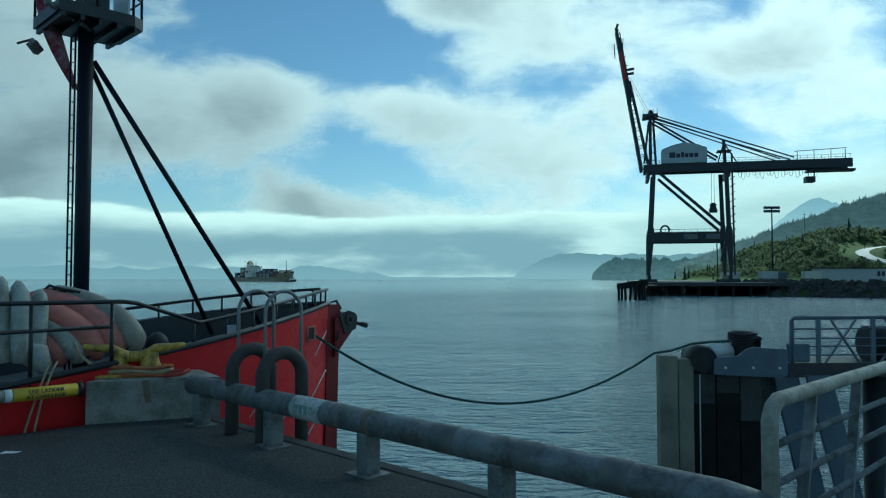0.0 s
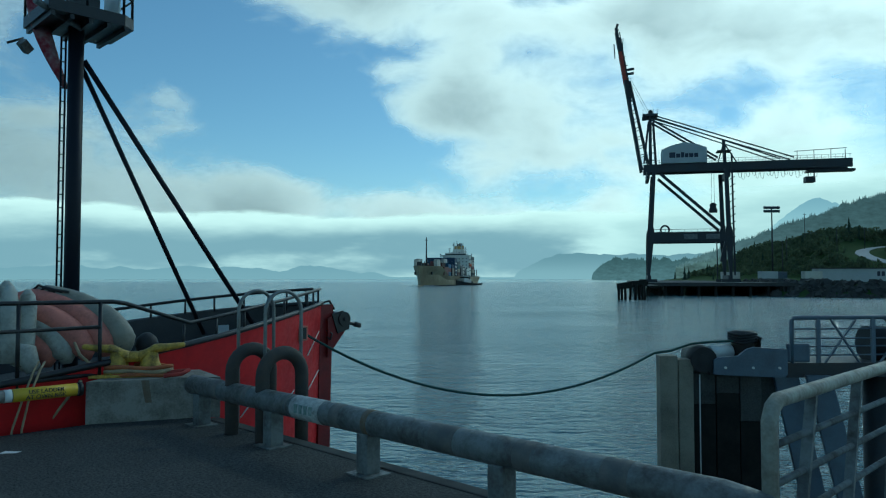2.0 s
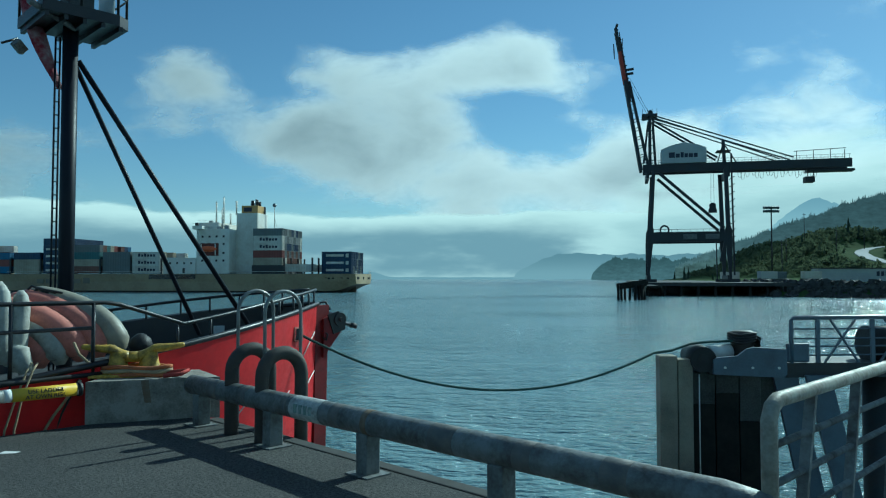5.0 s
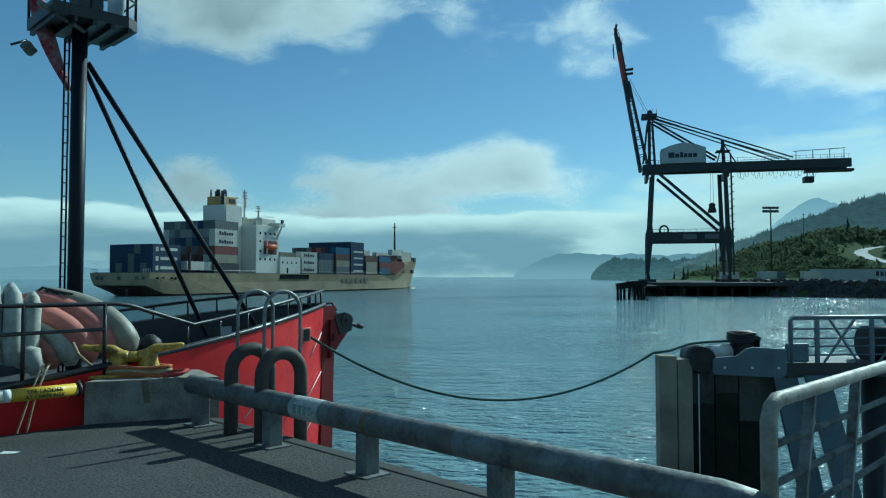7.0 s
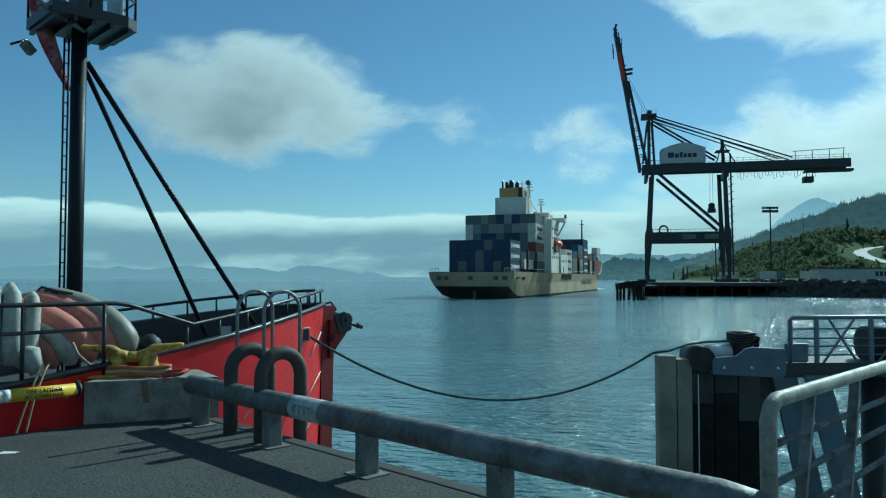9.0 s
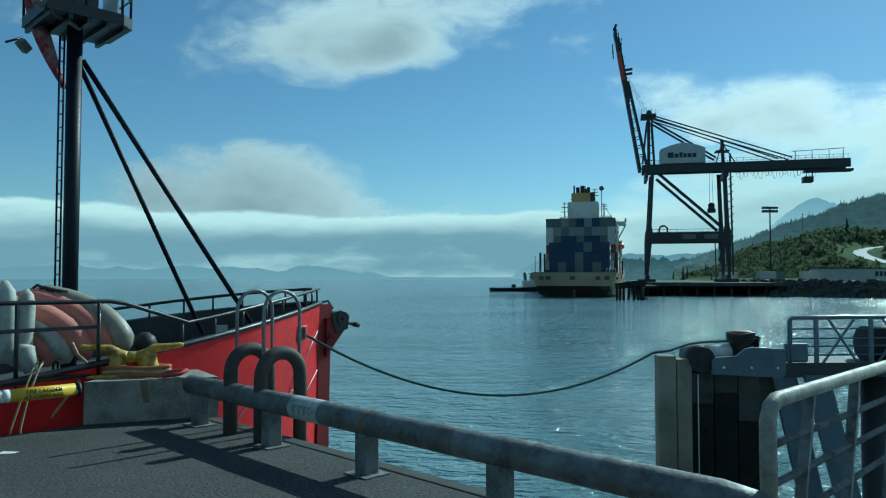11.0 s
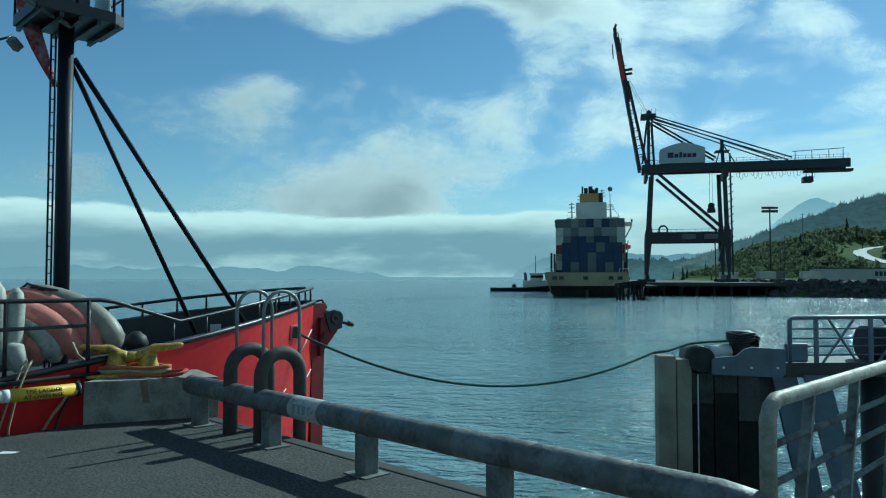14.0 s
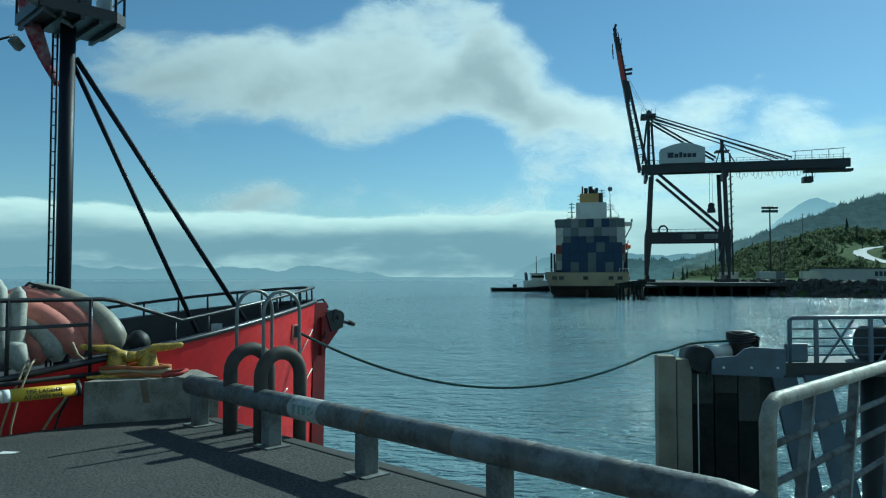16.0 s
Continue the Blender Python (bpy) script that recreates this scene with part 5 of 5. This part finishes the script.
def build_ship():
    s = thing("container_ship", "buff-hulled container ship with a white deckhouse and stacked boxes", "ship")
    MOVING["ship"] = s
    xs = [0, 3, 7, 12, 20, 32, 60, 110, 150, 165, 170, 176, 181, 186, 195, 203, 209, 213, 216]

    def half(x):
        k = max(0.0, (x - 158) / 58)
        return 12.35 * (1 - k ** 2.6) * (0.985 + 0.015 * min(1, x / 20)) + 0.05

    def rim(x):
        return 7.2 if x < 166 else 7.2 + 7.2 * min(1, (x - 166) / 18) ** 1.2

    def under(x):
        """Height of the counter over the water at the stern."""
        return 3.3 - 3.9 * min(1.0, x / 11.0)
    rows_hi, rows_lo = [], []
    for x in xs:
        hb, zt, u = half(x), rim(x), under(x)
        k = max(0.0, (x - 150) / 66)
        kk = 1 - 0.80 * k ** 1.4
        aft = 0.86 + 0.14 * min(1, x / 45)
        zb = max(u + 0.05, 0.55)
        rake = -9 * k ** 3
        w1 = hb * (kk * aft if k else aft)
        mid = hb * (0.97 - 0.45 * k ** 1.2)
        hi = [(x, hb, zt), (x + rake * 0.35, mid, zb + (zt - zb) * 0.55), (x + rake * 0.9, w1, zb)]
        lo = [(x + rake * 0.9, w1, zb - 0.005), (x + rake * 0.95, w1 * (0.9 if x > 15 else 0.72), min(u, -0.2) if x > 4 else u)]
        rows_hi.append([(p[0], -p[1], p[2]) for p in hi] + list(reversed(hi)))
        rows_lo.append([(p[0], -p[1], p[2]) for p in lo] + list(reversed(lo)))
    part("hull", loft(rows_hi, True), "hull", s, "buff hull with rust streaks", smooth=False)
    # Under the counter this dark buff is hull paint with its shadow painted in.
    part("boot_topping", loft(rows_lo, True), "boot", s, "dark boot topping and shaded underside of the counter")
    part("rudder", boxed(3, 7, -0.4, 0.4, -2, 2.5), "boot", s)
    part("bulb", loft([[(x, math.cos(j * math.tau / 12) * r, -0.9 + math.sin(j * math.tau / 12) * r) for j in range(12)] for x, r in ((204, 1.8), (212, 1.7), (216, 1.2), (218, 0.3))], True), "hull", s, smooth=True)
    # stern openings and mooring deck
    for y in (-9.5, -7, 0.2, 7.2, 9.2):
        part("mooring_port", boxed(-0.06, 0.1, y - 0.7, y + 0.7, 5.1, 6.1), "glass", s)
    for x in (3, 5.5, 9, 10.6, 11.8):
        for sg in (-1, 1):
            part("mooring_port", boxed(x - 0.45, x + 0.45, sg * half(x) * 0.985 - 0.2, sg * half(x) * 0.985 + 0.2, 4.9 + 0.4 * (x % 2), 5.8), "glass", s)
    for sg in (-1, 1):
        part("stern_rail", tubed([(0.3, sg * 12, 8.3), (0.3, sg * 9.3, 8.3)], 0.06, 5), "shipwhite", s)
        for k in range(4):
            part("rail_post", boxed(0.25, 0.35, sg * (9.4 + k * 0.85) - 0.05, sg * (9.4 + k * 0.85) + 0.05, 7.2, 8.3), "shipwhite", s)
        for x0, x1 in ((15, 52), (80, 150)):
            part("bulwark_rail", tubed([(x0, sg * 12.15, 8.2), (x1, sg * 12.15, 8.2)], 0.07, 5), "shipwhite", s)
        part("side_recess", boxed(66, 86, sg * 12.33 - 0.08, sg * 12.33 + 0.08, 5.2, 7.0), "glass", s)
    for k in range(6):
        part("hull_lettering", boxed(112 + k * 4.2, 115 + k * 4.2, 12.3, 12.42, 3.4, 5.8 if k in (0, 2) else 5.2), "faded", s)
        part("hull_lettering", boxed(112 + k * 4.2, 115 + k * 4.2, -12.42, -12.3, 3.4, 5.8 if k in (3, 5) else 5.2), "faded", s)
    part("hatch_deck", boxed(1, 160, -11.8, 11.8, 7.0, 7.35), "deckgrey", s)
    part("forecastle", loft([[(x, -half(x) * 0.97, rim(x) - 0.6), (x, half(x) * 0.97, rim(x) - 0.6)] for x in xs if x >= 150]), "maroon", s)
    part("breakwater", boxed(178, 179, -9.5, 9.5, 12.3, 15.6), "maroon", s, "maroon breakwater")
    part("breakwater_side", boxed(160, 178, -11.2, -10.8, 8.0, 14.0), "maroon", s)
    part("breakwater_side", boxed(160, 178, 10.8, 11.2, 8.0, 14.0), "maroon", s)
    # anchors
    for sg in (-1, 1):
        part("anchor", boxed(197, 199.5, sg * half(198) * 0.8 - 0.5, sg * half(198) * 0.8 + 0.5, 8.2, 10.2, bevel=0.2), "steel_dark", s)
    # deckhouse: three blocks
    dh = part("deckhouse", boxed(52, 66, -11.6, 11.6, 7.3, 25.2, bevel=0.15), "shipwhite", s, "white deckhouse with rows of windows")
    part("deckhouse_wing", boxed(66, 80, -12.2, -8.5, 7.3, 13.8, bevel=0.1), "shipwhite", s)
    part("deckhouse_wing", boxed(66, 80, 8.5, 12.2, 7.3, 13.8, bevel=0.1), "shipwhite", s)
    br = part("bridge", boxed(58, 66.8, -9.5, 9.5, 25.3, 28.0, bevel=0.1), "shipwhite", s)
    part("bridge_window", boxed(66.72, 66.9, -9.2, 9.2, 26.3, 27.3), "glass", br, "dark strip of bridge windows")
    for sg in (-1, 1):
        wing = part("bridge_wing", boxed(62.5, 66.5, sg * 11 - 3.2, sg * 11 + 3.2, 25.0, 26.4, bevel=0.1), "shipwhite", s)
        part("wing_strut", beamed((64.5, sg * 11.6, 20.5), (64.5, sg * 14.0, 25.0), 0.5), "shipwhite", wing)
        part("wing_rail", tubed([(62.5, sg * 14, 27.4), (66.5, sg * 14, 27.4)], 0.07, 5), "shipwhite", wing)
        part("wing_lamp", boxed(64, 65.2, sg * 14.1 - 0.3, sg * 14.1 + 0.3, 26.4, 27.6), "steel_dark", wing)
        for r in range(4):
            for k in range(4):
                part("window", boxed(54.0 + k * 3.0, 54.8 + k * 3.0, sg * 11.64 - 0.05, sg * 11.64 + 0.05, 12.2 + r * 3.0 + (0.6 if r > 1 else 0), 13.0 + r * 3.0 + (0.6 if r > 1 else 0)), "glass", dh)
        # lifeboat in its recess
        part("boat_recess", boxed(56.5, 64.5, sg * 11.66 - 0.08, sg * 11.66 + 0.08, 14.5, 19.5), "maroon", dh)
        lb = loft([[(x, sg * 12.3 + math.cos(j * math.tau / 10) * r, 17.2 + math.sin(j * math.tau / 10) * r * 0.9) for j in range(10)] for x, r in ((57.2, 0.4), (58, 1.1), (60, 1.4), (62, 1.35), (63.2, 0.9), (63.8, 0.3))], True)
        part("lifeboat", lb, "orange", s, "orange enclosed lifeboat", smooth=True)
        part("davit", beamed((57.5, sg * 12.4, 14.6), (57.5, sg * 12.6, 19.3), 0.35), "shipwhite", s)
        part("davit", beamed((63.5, sg * 12.4, 14.6), (63.5, sg * 12.6, 19.3), 0.35), "shipwhite", s)
        for k in range(4):
            part("window", boxed(67.5 + k * 3, 68.2 + k * 3, sg * 12.22 - 0.04, sg * 12.22 + 0.04, 11.2, 12.0), "glass", s)
        part("door", boxed(70.5, 71.5, sg * 12.22 - 0.04, sg * 12.22 + 0.04, 7.6, 9.6), "glass", s)
    for r in range(4):
        for k in range(7):
            part("window", boxed(65.96, 66.06, -10 + k * 3.2, -9.1 + k * 3.2, 14.2 + r * 2.8, 15.0 + r * 2.8), "glass", dh)
    part("casing", boxed(43, 52, -5.2, 5.2, 7.3, 32.0, bevel=0.1), "shipwhite", s, "white engine casing")
    part("funnel", boxed(43.5, 50.5, -3.9, 3.9, 32.0, 35.2, bevel=0.2), "ochre", s, "ochre funnel with dark top")
    part("funnel_band", boxed(43.3, 43.5, -4.0, -2.6, 32.0, 35.2), "black", s)
    part("funnel_mark", boxed(46, 49.5, 3.9, 3.98, 32.7, 34.4), "lettering", s)
    part("funnel_mark", boxed(46, 49.5, -3.98, -3.9, 32.7, 34.4), "lettering", s)
    for x, y, r, h in ((45, -1.9, 0.55, 37.2), (45.3, 0.2, 0.8, 37.8), (46.4, 1.9, 0.7, 37.4), (48, -0.8, 0.5, 37.0), (44.6, 3.0, 0.3, 37.8)):
        part("exhaust", tubed([(x, y, 35), (x, y, h)], r, 10), "black", s)
    # radar masts
    for x, y, z0, z1 in ((60, 0, 28, 39.5), (61, 4.6, 28, 37.0), (56, -3.4, 32, 38.0), (57, 7.5, 25, 33.5), (60, -6.5, 28, 33)):
        part("radar_mast", tube(bmesh.new(), [(x, y, z0), (x, y, z1)], 0.2, 6, True, [0.42, 0.2]), "shipwhite", s)
        for q in (0.55, 0.75, 0.9):
            zz = z0 + (z1 - z0) * q
            part("yard", boxed(x - 0.1, x + 0.1, y - 1.9 + q, y + 1.9 - q, zz, zz + 0.3), "shipwhite", s)
    part("dome_post", tubed([(40.5, -6.5, 25), (40.5, -6.5, 35.6)], 0.16, 6), "shipwhite", s)
    part("radome", loft([[(40.5 + math.cos(j * math.tau / 10) * r, -6.5 + math.sin(j * math.tau / 10) * r, 36.2 + z) for j in range(10)] for z, r in ((-0.8, 0.3), (-0.5, 0.7), (0, 0.85), (0.5, 0.7), (0.8, 0.3))], True), "steel_blue", s, smooth=True)
    part("post_brace", beamed((40.5, -10.0, 26), (40.5, -6.6, 31), 0.14), "shipwhite", s)
    fm = part("foremast", tube(bmesh.new(), [(189, 0, 13), (189, 0, 20), (189, 0, 35.5)], 0.5, 10, True, [0.75, 0.6, 0.32]), "steel_dark", s)
    part("mast_yard", boxed(188.8, 189.2, -1.2, 1.2, 33.0, 33.3), "steel_dark", fm)
    for x, y, h in ((183, -5, 17.5), (183, 5, 17.5), (186, -2, 18), (181, 8, 17), (192, 3, 17), (181, -8, 17), (186, 6, 17.5)):
        part("deck_post", tubed([(x, y, 12.5), (x, y, h)], 0.25, 6), "steel_dark", s)
    part("fore_house", boxed(205, 208, -2, 2, 13.5, 16.0), "deckgrey", s)
    part("bow_box", boxed(210.5, 213.5, -1.5, 1.5, 14.0, 17.2, bevel=0.1), "steel_dark", s)
    # lashing frames
    for x in (17.5, 29.0, 81.0, 108, 135.0, 149):
        for y in (-11.6, -4, 4, 11.6):
            part("lashing_post", boxed(x - 0.3, x + 0.3, y - 0.3, y + 0.3, 7.3, 13.6), "steel_dark", s)
    # containers, bay by bay: start, base, tiers, rows across, colours
    mesh = {}

    def put(mat, x, y, z, long=12.19):
        key = (mat, long)
        if key not in mesh:
            mesh[key] = box_container(mat, long)
        o = new("container", mesh[key])
        o.parent = s
        o.location = (x, y, z)
        return o
    warm = ("box_blue", "box_navy", "box_brown", "box_grey", "box_red", "box_tan", "box_teal", "box_brown", "box_grey")

    def bay(x, z, tiers, ys, pick):
        for i, y in enumerate(ys):
            for t in range(tiers[i] if isinstance(tiers, (list, tuple)) else tiers):
                put(pick(i, t), x, y, z + t * 2.9)
    seven = [-9.0 + 2.5 * i for i in range(7)]
    nine = [-10.0 + 2.5 * i for i in range(9)]
    greys = {(1, 0), (3, 0), (3, 1), (2, 2), (5, 0)}
    bay(3.0, 7.4, 3, seven, lambda i, t: "box_grey" if (i, t) in greys else "box_navy")
    # stack aft of the house, raised, with a pale row; its inner white boxes are greyed as backlit shade
    edge = ("box_tan", "box_red", "box_white", "box_white", "box_grey")

    def aft_stack(i, t):
        if i in (0, 8):
            return edge[t]
        if t == 0:
            return "box_white" if i in (1, 7) else "box_brown"
        if t == 3:
            return "box_pale" if i % 3 else "box_grey"
        if t == 4:
            return "box_navy" if i in (2, 4) else "box_pale" if i in (3, 6) else "box_grey"
        if t == 2:
            return "box_navy" if (i + t) % 3 else "box_grey"
        return "box_brown" if (i + t) % 2 else "box_grey"
    # Dark block added for the shade in the gap below the raised boxes.
    part("lashing_bridge", boxed(29.6, 42.6, -11.3, 11.3, 7.35, 10.7), "steel_dark", s)
    bay(30.0, 10.8, 5, nine, aft_stack)
    put("box_white", 17.2, 8.8, 8.2)
    put("box_white", 17.2, -9.5, 8.2)
    # forward of the house
    bay(81.8, 7.6, [3, 2, 2, 2, 3, 2, 2, 3, 3], nine, lambda i, t: "box_white" if i in (8, 0) else warm[(i * 3 + t) % 9])
    bay(95.0, 7.6, [3, 3, 2, 3, 3, 2, 3, 3, 3], nine, lambda i, t: "box_grey" if i in (0, 8) and t < 2 else warm[(i * 2 + t * 5) % 9])
    bay(108.6, 7.6, [4, 4, 4, 3, 4, 4, 4, 4, 4], nine, lambda i, t: "box_tan" if i in (0, 8) and t == 1 else warm[(i + t * 2 + 3) % 9])
    bay(122.0, 7.6, [5, 5, 5, 5, 5, 5, 5, 5, 5], nine, lambda i, t: "box_navy" if t > 3 or i in (0, 8) else warm[(i + t) % 9])
    bay(135.6, 7.6, [3, 3, 3, 3, 3, 3, 3, 3, 3], nine, lambda i, t: "box_tan" if i in (0, 8) and t < 2 else "box_brown" if t < 2 else warm[(i + 2) % 9])
    bay(149.6, 7.6, [3, 3, 2, 3, 3, 2, 3, 3, 3], nine, lambda i, t: "box_red" if t == 1 else "box_blue" if i in (0, 8) else "box_brown")
    bay(162.6, 8.4, [2, 3, 3, 2, 2, 3, 3, 3, 2], nine, lambda i, t: "box_brown" if t else "box_red")
    bay(164.0, 17.2, 1, [-9.8, 9.6], lambda i, t: "box_white")
    bay(179.5, 13.6, [2, 0, 0, 0, 2], [-7.4, -3.0, 0, 3.0, 7.4], lambda i, t: "box_white")
    # white marks on the blue boxes
    for t in range(3):
        for sg in (-1, 1):
            yy = 6.0 + 1.235 if sg > 0 else -9.0 - 1.235
            part("box_mark", boxed(6.2, 13.4, yy - 0.02, yy + 0.02, 8.3 + t * 2.9, 9.2 + t * 2.9), "box_white", s)
            part("box_mark", boxed(4.2, 5.4, yy - 0.02, yy + 0.02, 8.0 + t * 2.9, 9.4 + t * 2.9), "box_white", s)
    for t in range(4):
        for sg in (-1, 1):
            yy = sg * 11.235
            part("box_mark", boxed(124.5, 133, yy - 0.02, yy + 0.02, 8.5 + t * 2.9, 9.3 + t * 2.9), "box_white", s)
    def name_bars(x0, z, length, y, direction=1):
        """Six plain letter-sized bars on a box's side."""
        for k in range(6):
            w = length / 6
            xa = x0 + k * w if direction > 0 else x0 + length - (k + 1) * w
            part("box_mark", boxed(xa, xa + w * 0.72, y - 0.03, y + 0.03, z, z + (1.25 if k in (0, 2) else 0.9)), "lettering", s)
    for sg in (-1, 1):
        for t in (2, 3):
            name_bars(32.2, 11.7 + t * 2.9, 7.6, sg * 11.235, -sg)
        for t in range(3):
            name_bars(84.0, 8.5 + t * 2.9, 7.8, sg * 11.235, -sg)
    # guard rails and gear on the house top
    for sg in (-1, 1):
        part("house_rail", tubed([(52.2, sg * 11.4, 26.3), (62.4, sg * 11.4, 26.3)], 0.06, 5), "shipwhite", s)
        for k in range(6):
            part("rail_post", boxed(52.2 + k * 2, 52.3 + k * 2, sg * 11.4 - 0.05, sg * 11.4 + 0.05, 25.2, 26.3), "shipwhite", s)
    for x, y, h in ((55, 8, 1.6), (57.5, 9, 1.1), (60, 8.5, 0.9), (56, -8.5, 1.4), (59.5, -8.8, 1.0), (64, 3, 1.2), (64.5, -3.5, 1.0)):
        z0 = 28.0 if x > 62 else 25.2
        part("deck_locker", boxed(x - 0.8, x + 0.8, y - 0.6, y + 0.6, z0, z0 + h, bevel=0.08), "casing_grey", s)
    part("bridge_rail", tubed([(58.2, -9.3, 29.0), (66.6, -9.3, 29.0), (66.6, 9.3, 29.0), (58.2, 9.3, 29.0)], 0.06, 5), "shipwhite", s)
    # bow wave and wash
    for sg in (-1, 1):
        part("bow_wave", loft([[(206 - 14 * f, sg * (1.5 + 7.0 * f), 0.02), (206 - 14 * f, sg * (2.2 + 8.0 * f), 0.45 * (1 - f) + 0.04), (206 - 14 * f, sg * (3.2 + 9.2 * f), 0.02)] for f in (0, 0.2, 0.4, 0.6, 0.8, 1.0)]), "foam", s, "white bow wave")


build_ship()


# ---- tug ----
def build_tug():
    t = thing("tugboat", "dark-hulled tug with a white wheelhouse", "tug")
    MOVING["tug"] = t
    rows = []
    for x, hb, zt in ((-15, 3.6, 1.5), (-10, 4.6, 1.4), (0, 4.9, 1.6), (8, 4.6, 2.4), (12, 3.0, 3.2), (14.5, 0.3, 3.8)):
        rows.append([(x, -hb * 0.8, -1), (x, -hb, zt), (x, hb, zt), (x, hb * 0.8, -1)])
    part("hull", loft(rows, True), "black", t, "black tug hull")
    for sg in (-1, 1):
        part("fender", tubed([(-15, sg * 3.7, 1.3), (-10, sg * 4.7, 1.2), (0, sg * 5.0, 1.4), (8, sg * 4.7, 2.1), (12, sg * 3.1, 2.9)], 0.35, 8), "rubber", t)
    part("deckhouse", boxed(-1, 9, -3.2, 3.2, 1.7, 4.6, bevel=0.2), "shipwhite", t, "white deckhouse")
    wh = part("wheelhouse", boxed(2, 7, -2.4, 2.4, 4.6, 7.3, bevel=0.2), "shipwhite", t)
    part("window", boxed(1.9, 7.1, -2.46, 2.46, 5.7, 6.7), "glass", wh)
    part("roof", boxed(1.6, 7.4, -2.8, 2.8, 7.3, 7.6), "steel_blue", wh)
    part("mast", tubed([(4.2, 0, 7.5), (4.2, 0, 15.0)], 0.14, 6), "steel_dark", t)
    part("yard", boxed(4.1, 4.3, -1.2, 1.2, 10.5, 10.7), "steel_dark", t)
    for sg in (-1, 1):
        part("funnel", tubed([(0, sg * 2.2, 4.5), (-0.2, sg * 2.2, 8.0)], 0.45, 10), "steel_blue", t)
    part("winch", tubed([(-5, -1.3, 2.2), (-5, 1.3, 2.2)], 0.9, 12), "steel_dark", t)


build_tug()


# ---- moving things ----
def motions():
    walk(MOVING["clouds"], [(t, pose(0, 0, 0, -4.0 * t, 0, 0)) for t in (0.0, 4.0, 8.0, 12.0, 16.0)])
    # the boat surges and heaves on its lines; (seconds, drift to the side, heave)
    drift = ((0, 0, 0), (0.5, -1.5, 2), (1, -9, 1), (1.5, -9.5, 5), (2, -14.5, 0), (2.5, -5, 5), (3, -24.5, -1), (3.5, -27, 4), (4, -11, 4), (4.2, -29.5, 0), (5.2, -20, -2),
             (6.3, -15.5, -4), (6.5, -25, -5), (7, -7.5, -5), (7.5, -11, -1), (8, -6, 1), (8.5, -26, -5), (9, -7.5, -4), (9.2, -12, -2), (10.2, -18, 0), (11.3, -13, 2),
             (11.5, -20, 3), (12, -40.5, 2), (12.5, -38.5, 3), (13, -30, 9), (13.5, -20, 7), (14, -26.5, 4), (14.5, -10.5, 6), (15, -35, 0), (15.5, 0, 6), (16, -24, 6))
    rows = []
    for t, side, lift in drift:
        d = side * 0.0098
        rows.append((t, Matrix.Translation((-5.93 + d, 12.1 + d * 0.25, WATER + lift * 0.006)) @ pose(0, 0, 0, 0, 0, 44.6)))
    walk(MOVING["boat"], rows)
    # the mooring line hangs between the fairlead and the dolphin
    end = Vector((4.78, 16.78, 0.21))
    tracks = [[] for _ in MOVING["rope"]]
    for t, m in rows:
        start = m @ Vector((4.0, -boat_half(4.0) * 0.95 - 0.03, 4.42))
        span = (end - start).length
        sag = math.sqrt(max(0.02, (ROPE_LEN - span) * 3 * span / 8))
        pts = [start.lerp(end, i / ROPE_N) - Vector((0, 0, 4 * sag * (i / ROPE_N) * (1 - i / ROPE_N))) for i in range(ROPE_N + 1)]
        for i in range(ROPE_N):
            d = pts[i + 1] - pts[i]
            tracks[i].append((t, Matrix.Translation((pts[i] + pts[i + 1]) / 2) @ d.to_track_quat("X", "Z").to_matrix().to_4x4()))
    for ob, tr in zip(MOVING["rope"], tracks):
        walk(ob, tr)
    ship = ((0, -381, 1380, -51), (0.5, -231, 1190, -51), (1, -85.5, 1018, -69), (1.5, -2.3, 851, -88), (2, 24, 723, -101), (2.5, 8.5, 617, -100.5),
            (3, -4.6, 529, -101.5), (3.5, -12.5, 432, -104.5), (3.75, -4, 396, -115), (4, 1, 345, -129), (4.2, 8, 322, -138), (4.9, -25, 300, -182), (5.6, -75, 258, -232), (6.3, -120.3, 219.5, -277),
            (6.5, -117, 224.6, -283), (7, -98.7, 225.7, -292.7), (7.5, -82.8, 196.4, -300), (8, -50.4, 185.4, -298), (8.5, -14.6, 192.4, -293.6),
            (9, 7.9, 199.8, -289.8), (9.2, 15.9, 200.5, -288.3), (10.2, 33, 209, -285.5), (11.3, 39.7, 213.5, -284.3), (12, 42.2, 214.5, -283.5), (16, 42.2, 214.5, -283.5))
    walk(MOVING["ship"], [(t, Matrix.Translation((x, y, WATER)) @ pose(0, 0, 0, 0, 0, h)) for t, x, y, h in ship])
    tug = ((0, -250, 1210, -40), (0.5, -120, 1100, -45), (1, -11, 1040, -70), (1.5, 28, 800, -90), (2, 20, 600, -130), (2.5, 4, 478, -160), (3, -13, 350, -175), (3.5, -24, 262, -180),
           (4, -57, 165, -185), (4.2, -75, 160, -190), (5.2, -150, 260, -235), (6.3, -140, 330, -277), (7, -105, 340, -290), (8, -12, 305, -320), (9, 24, 305, -350), (9.2, 29, 308, -352),
           (11.3, 35.5, 312, -360), (16, 36, 312, -360))
    walk(MOVING["tug"], [(t, Matrix.Translation((x, y, WATER)) @ pose(0, 0, 0, 0, 0, h)) for t, x, y, h in tug])


motions()
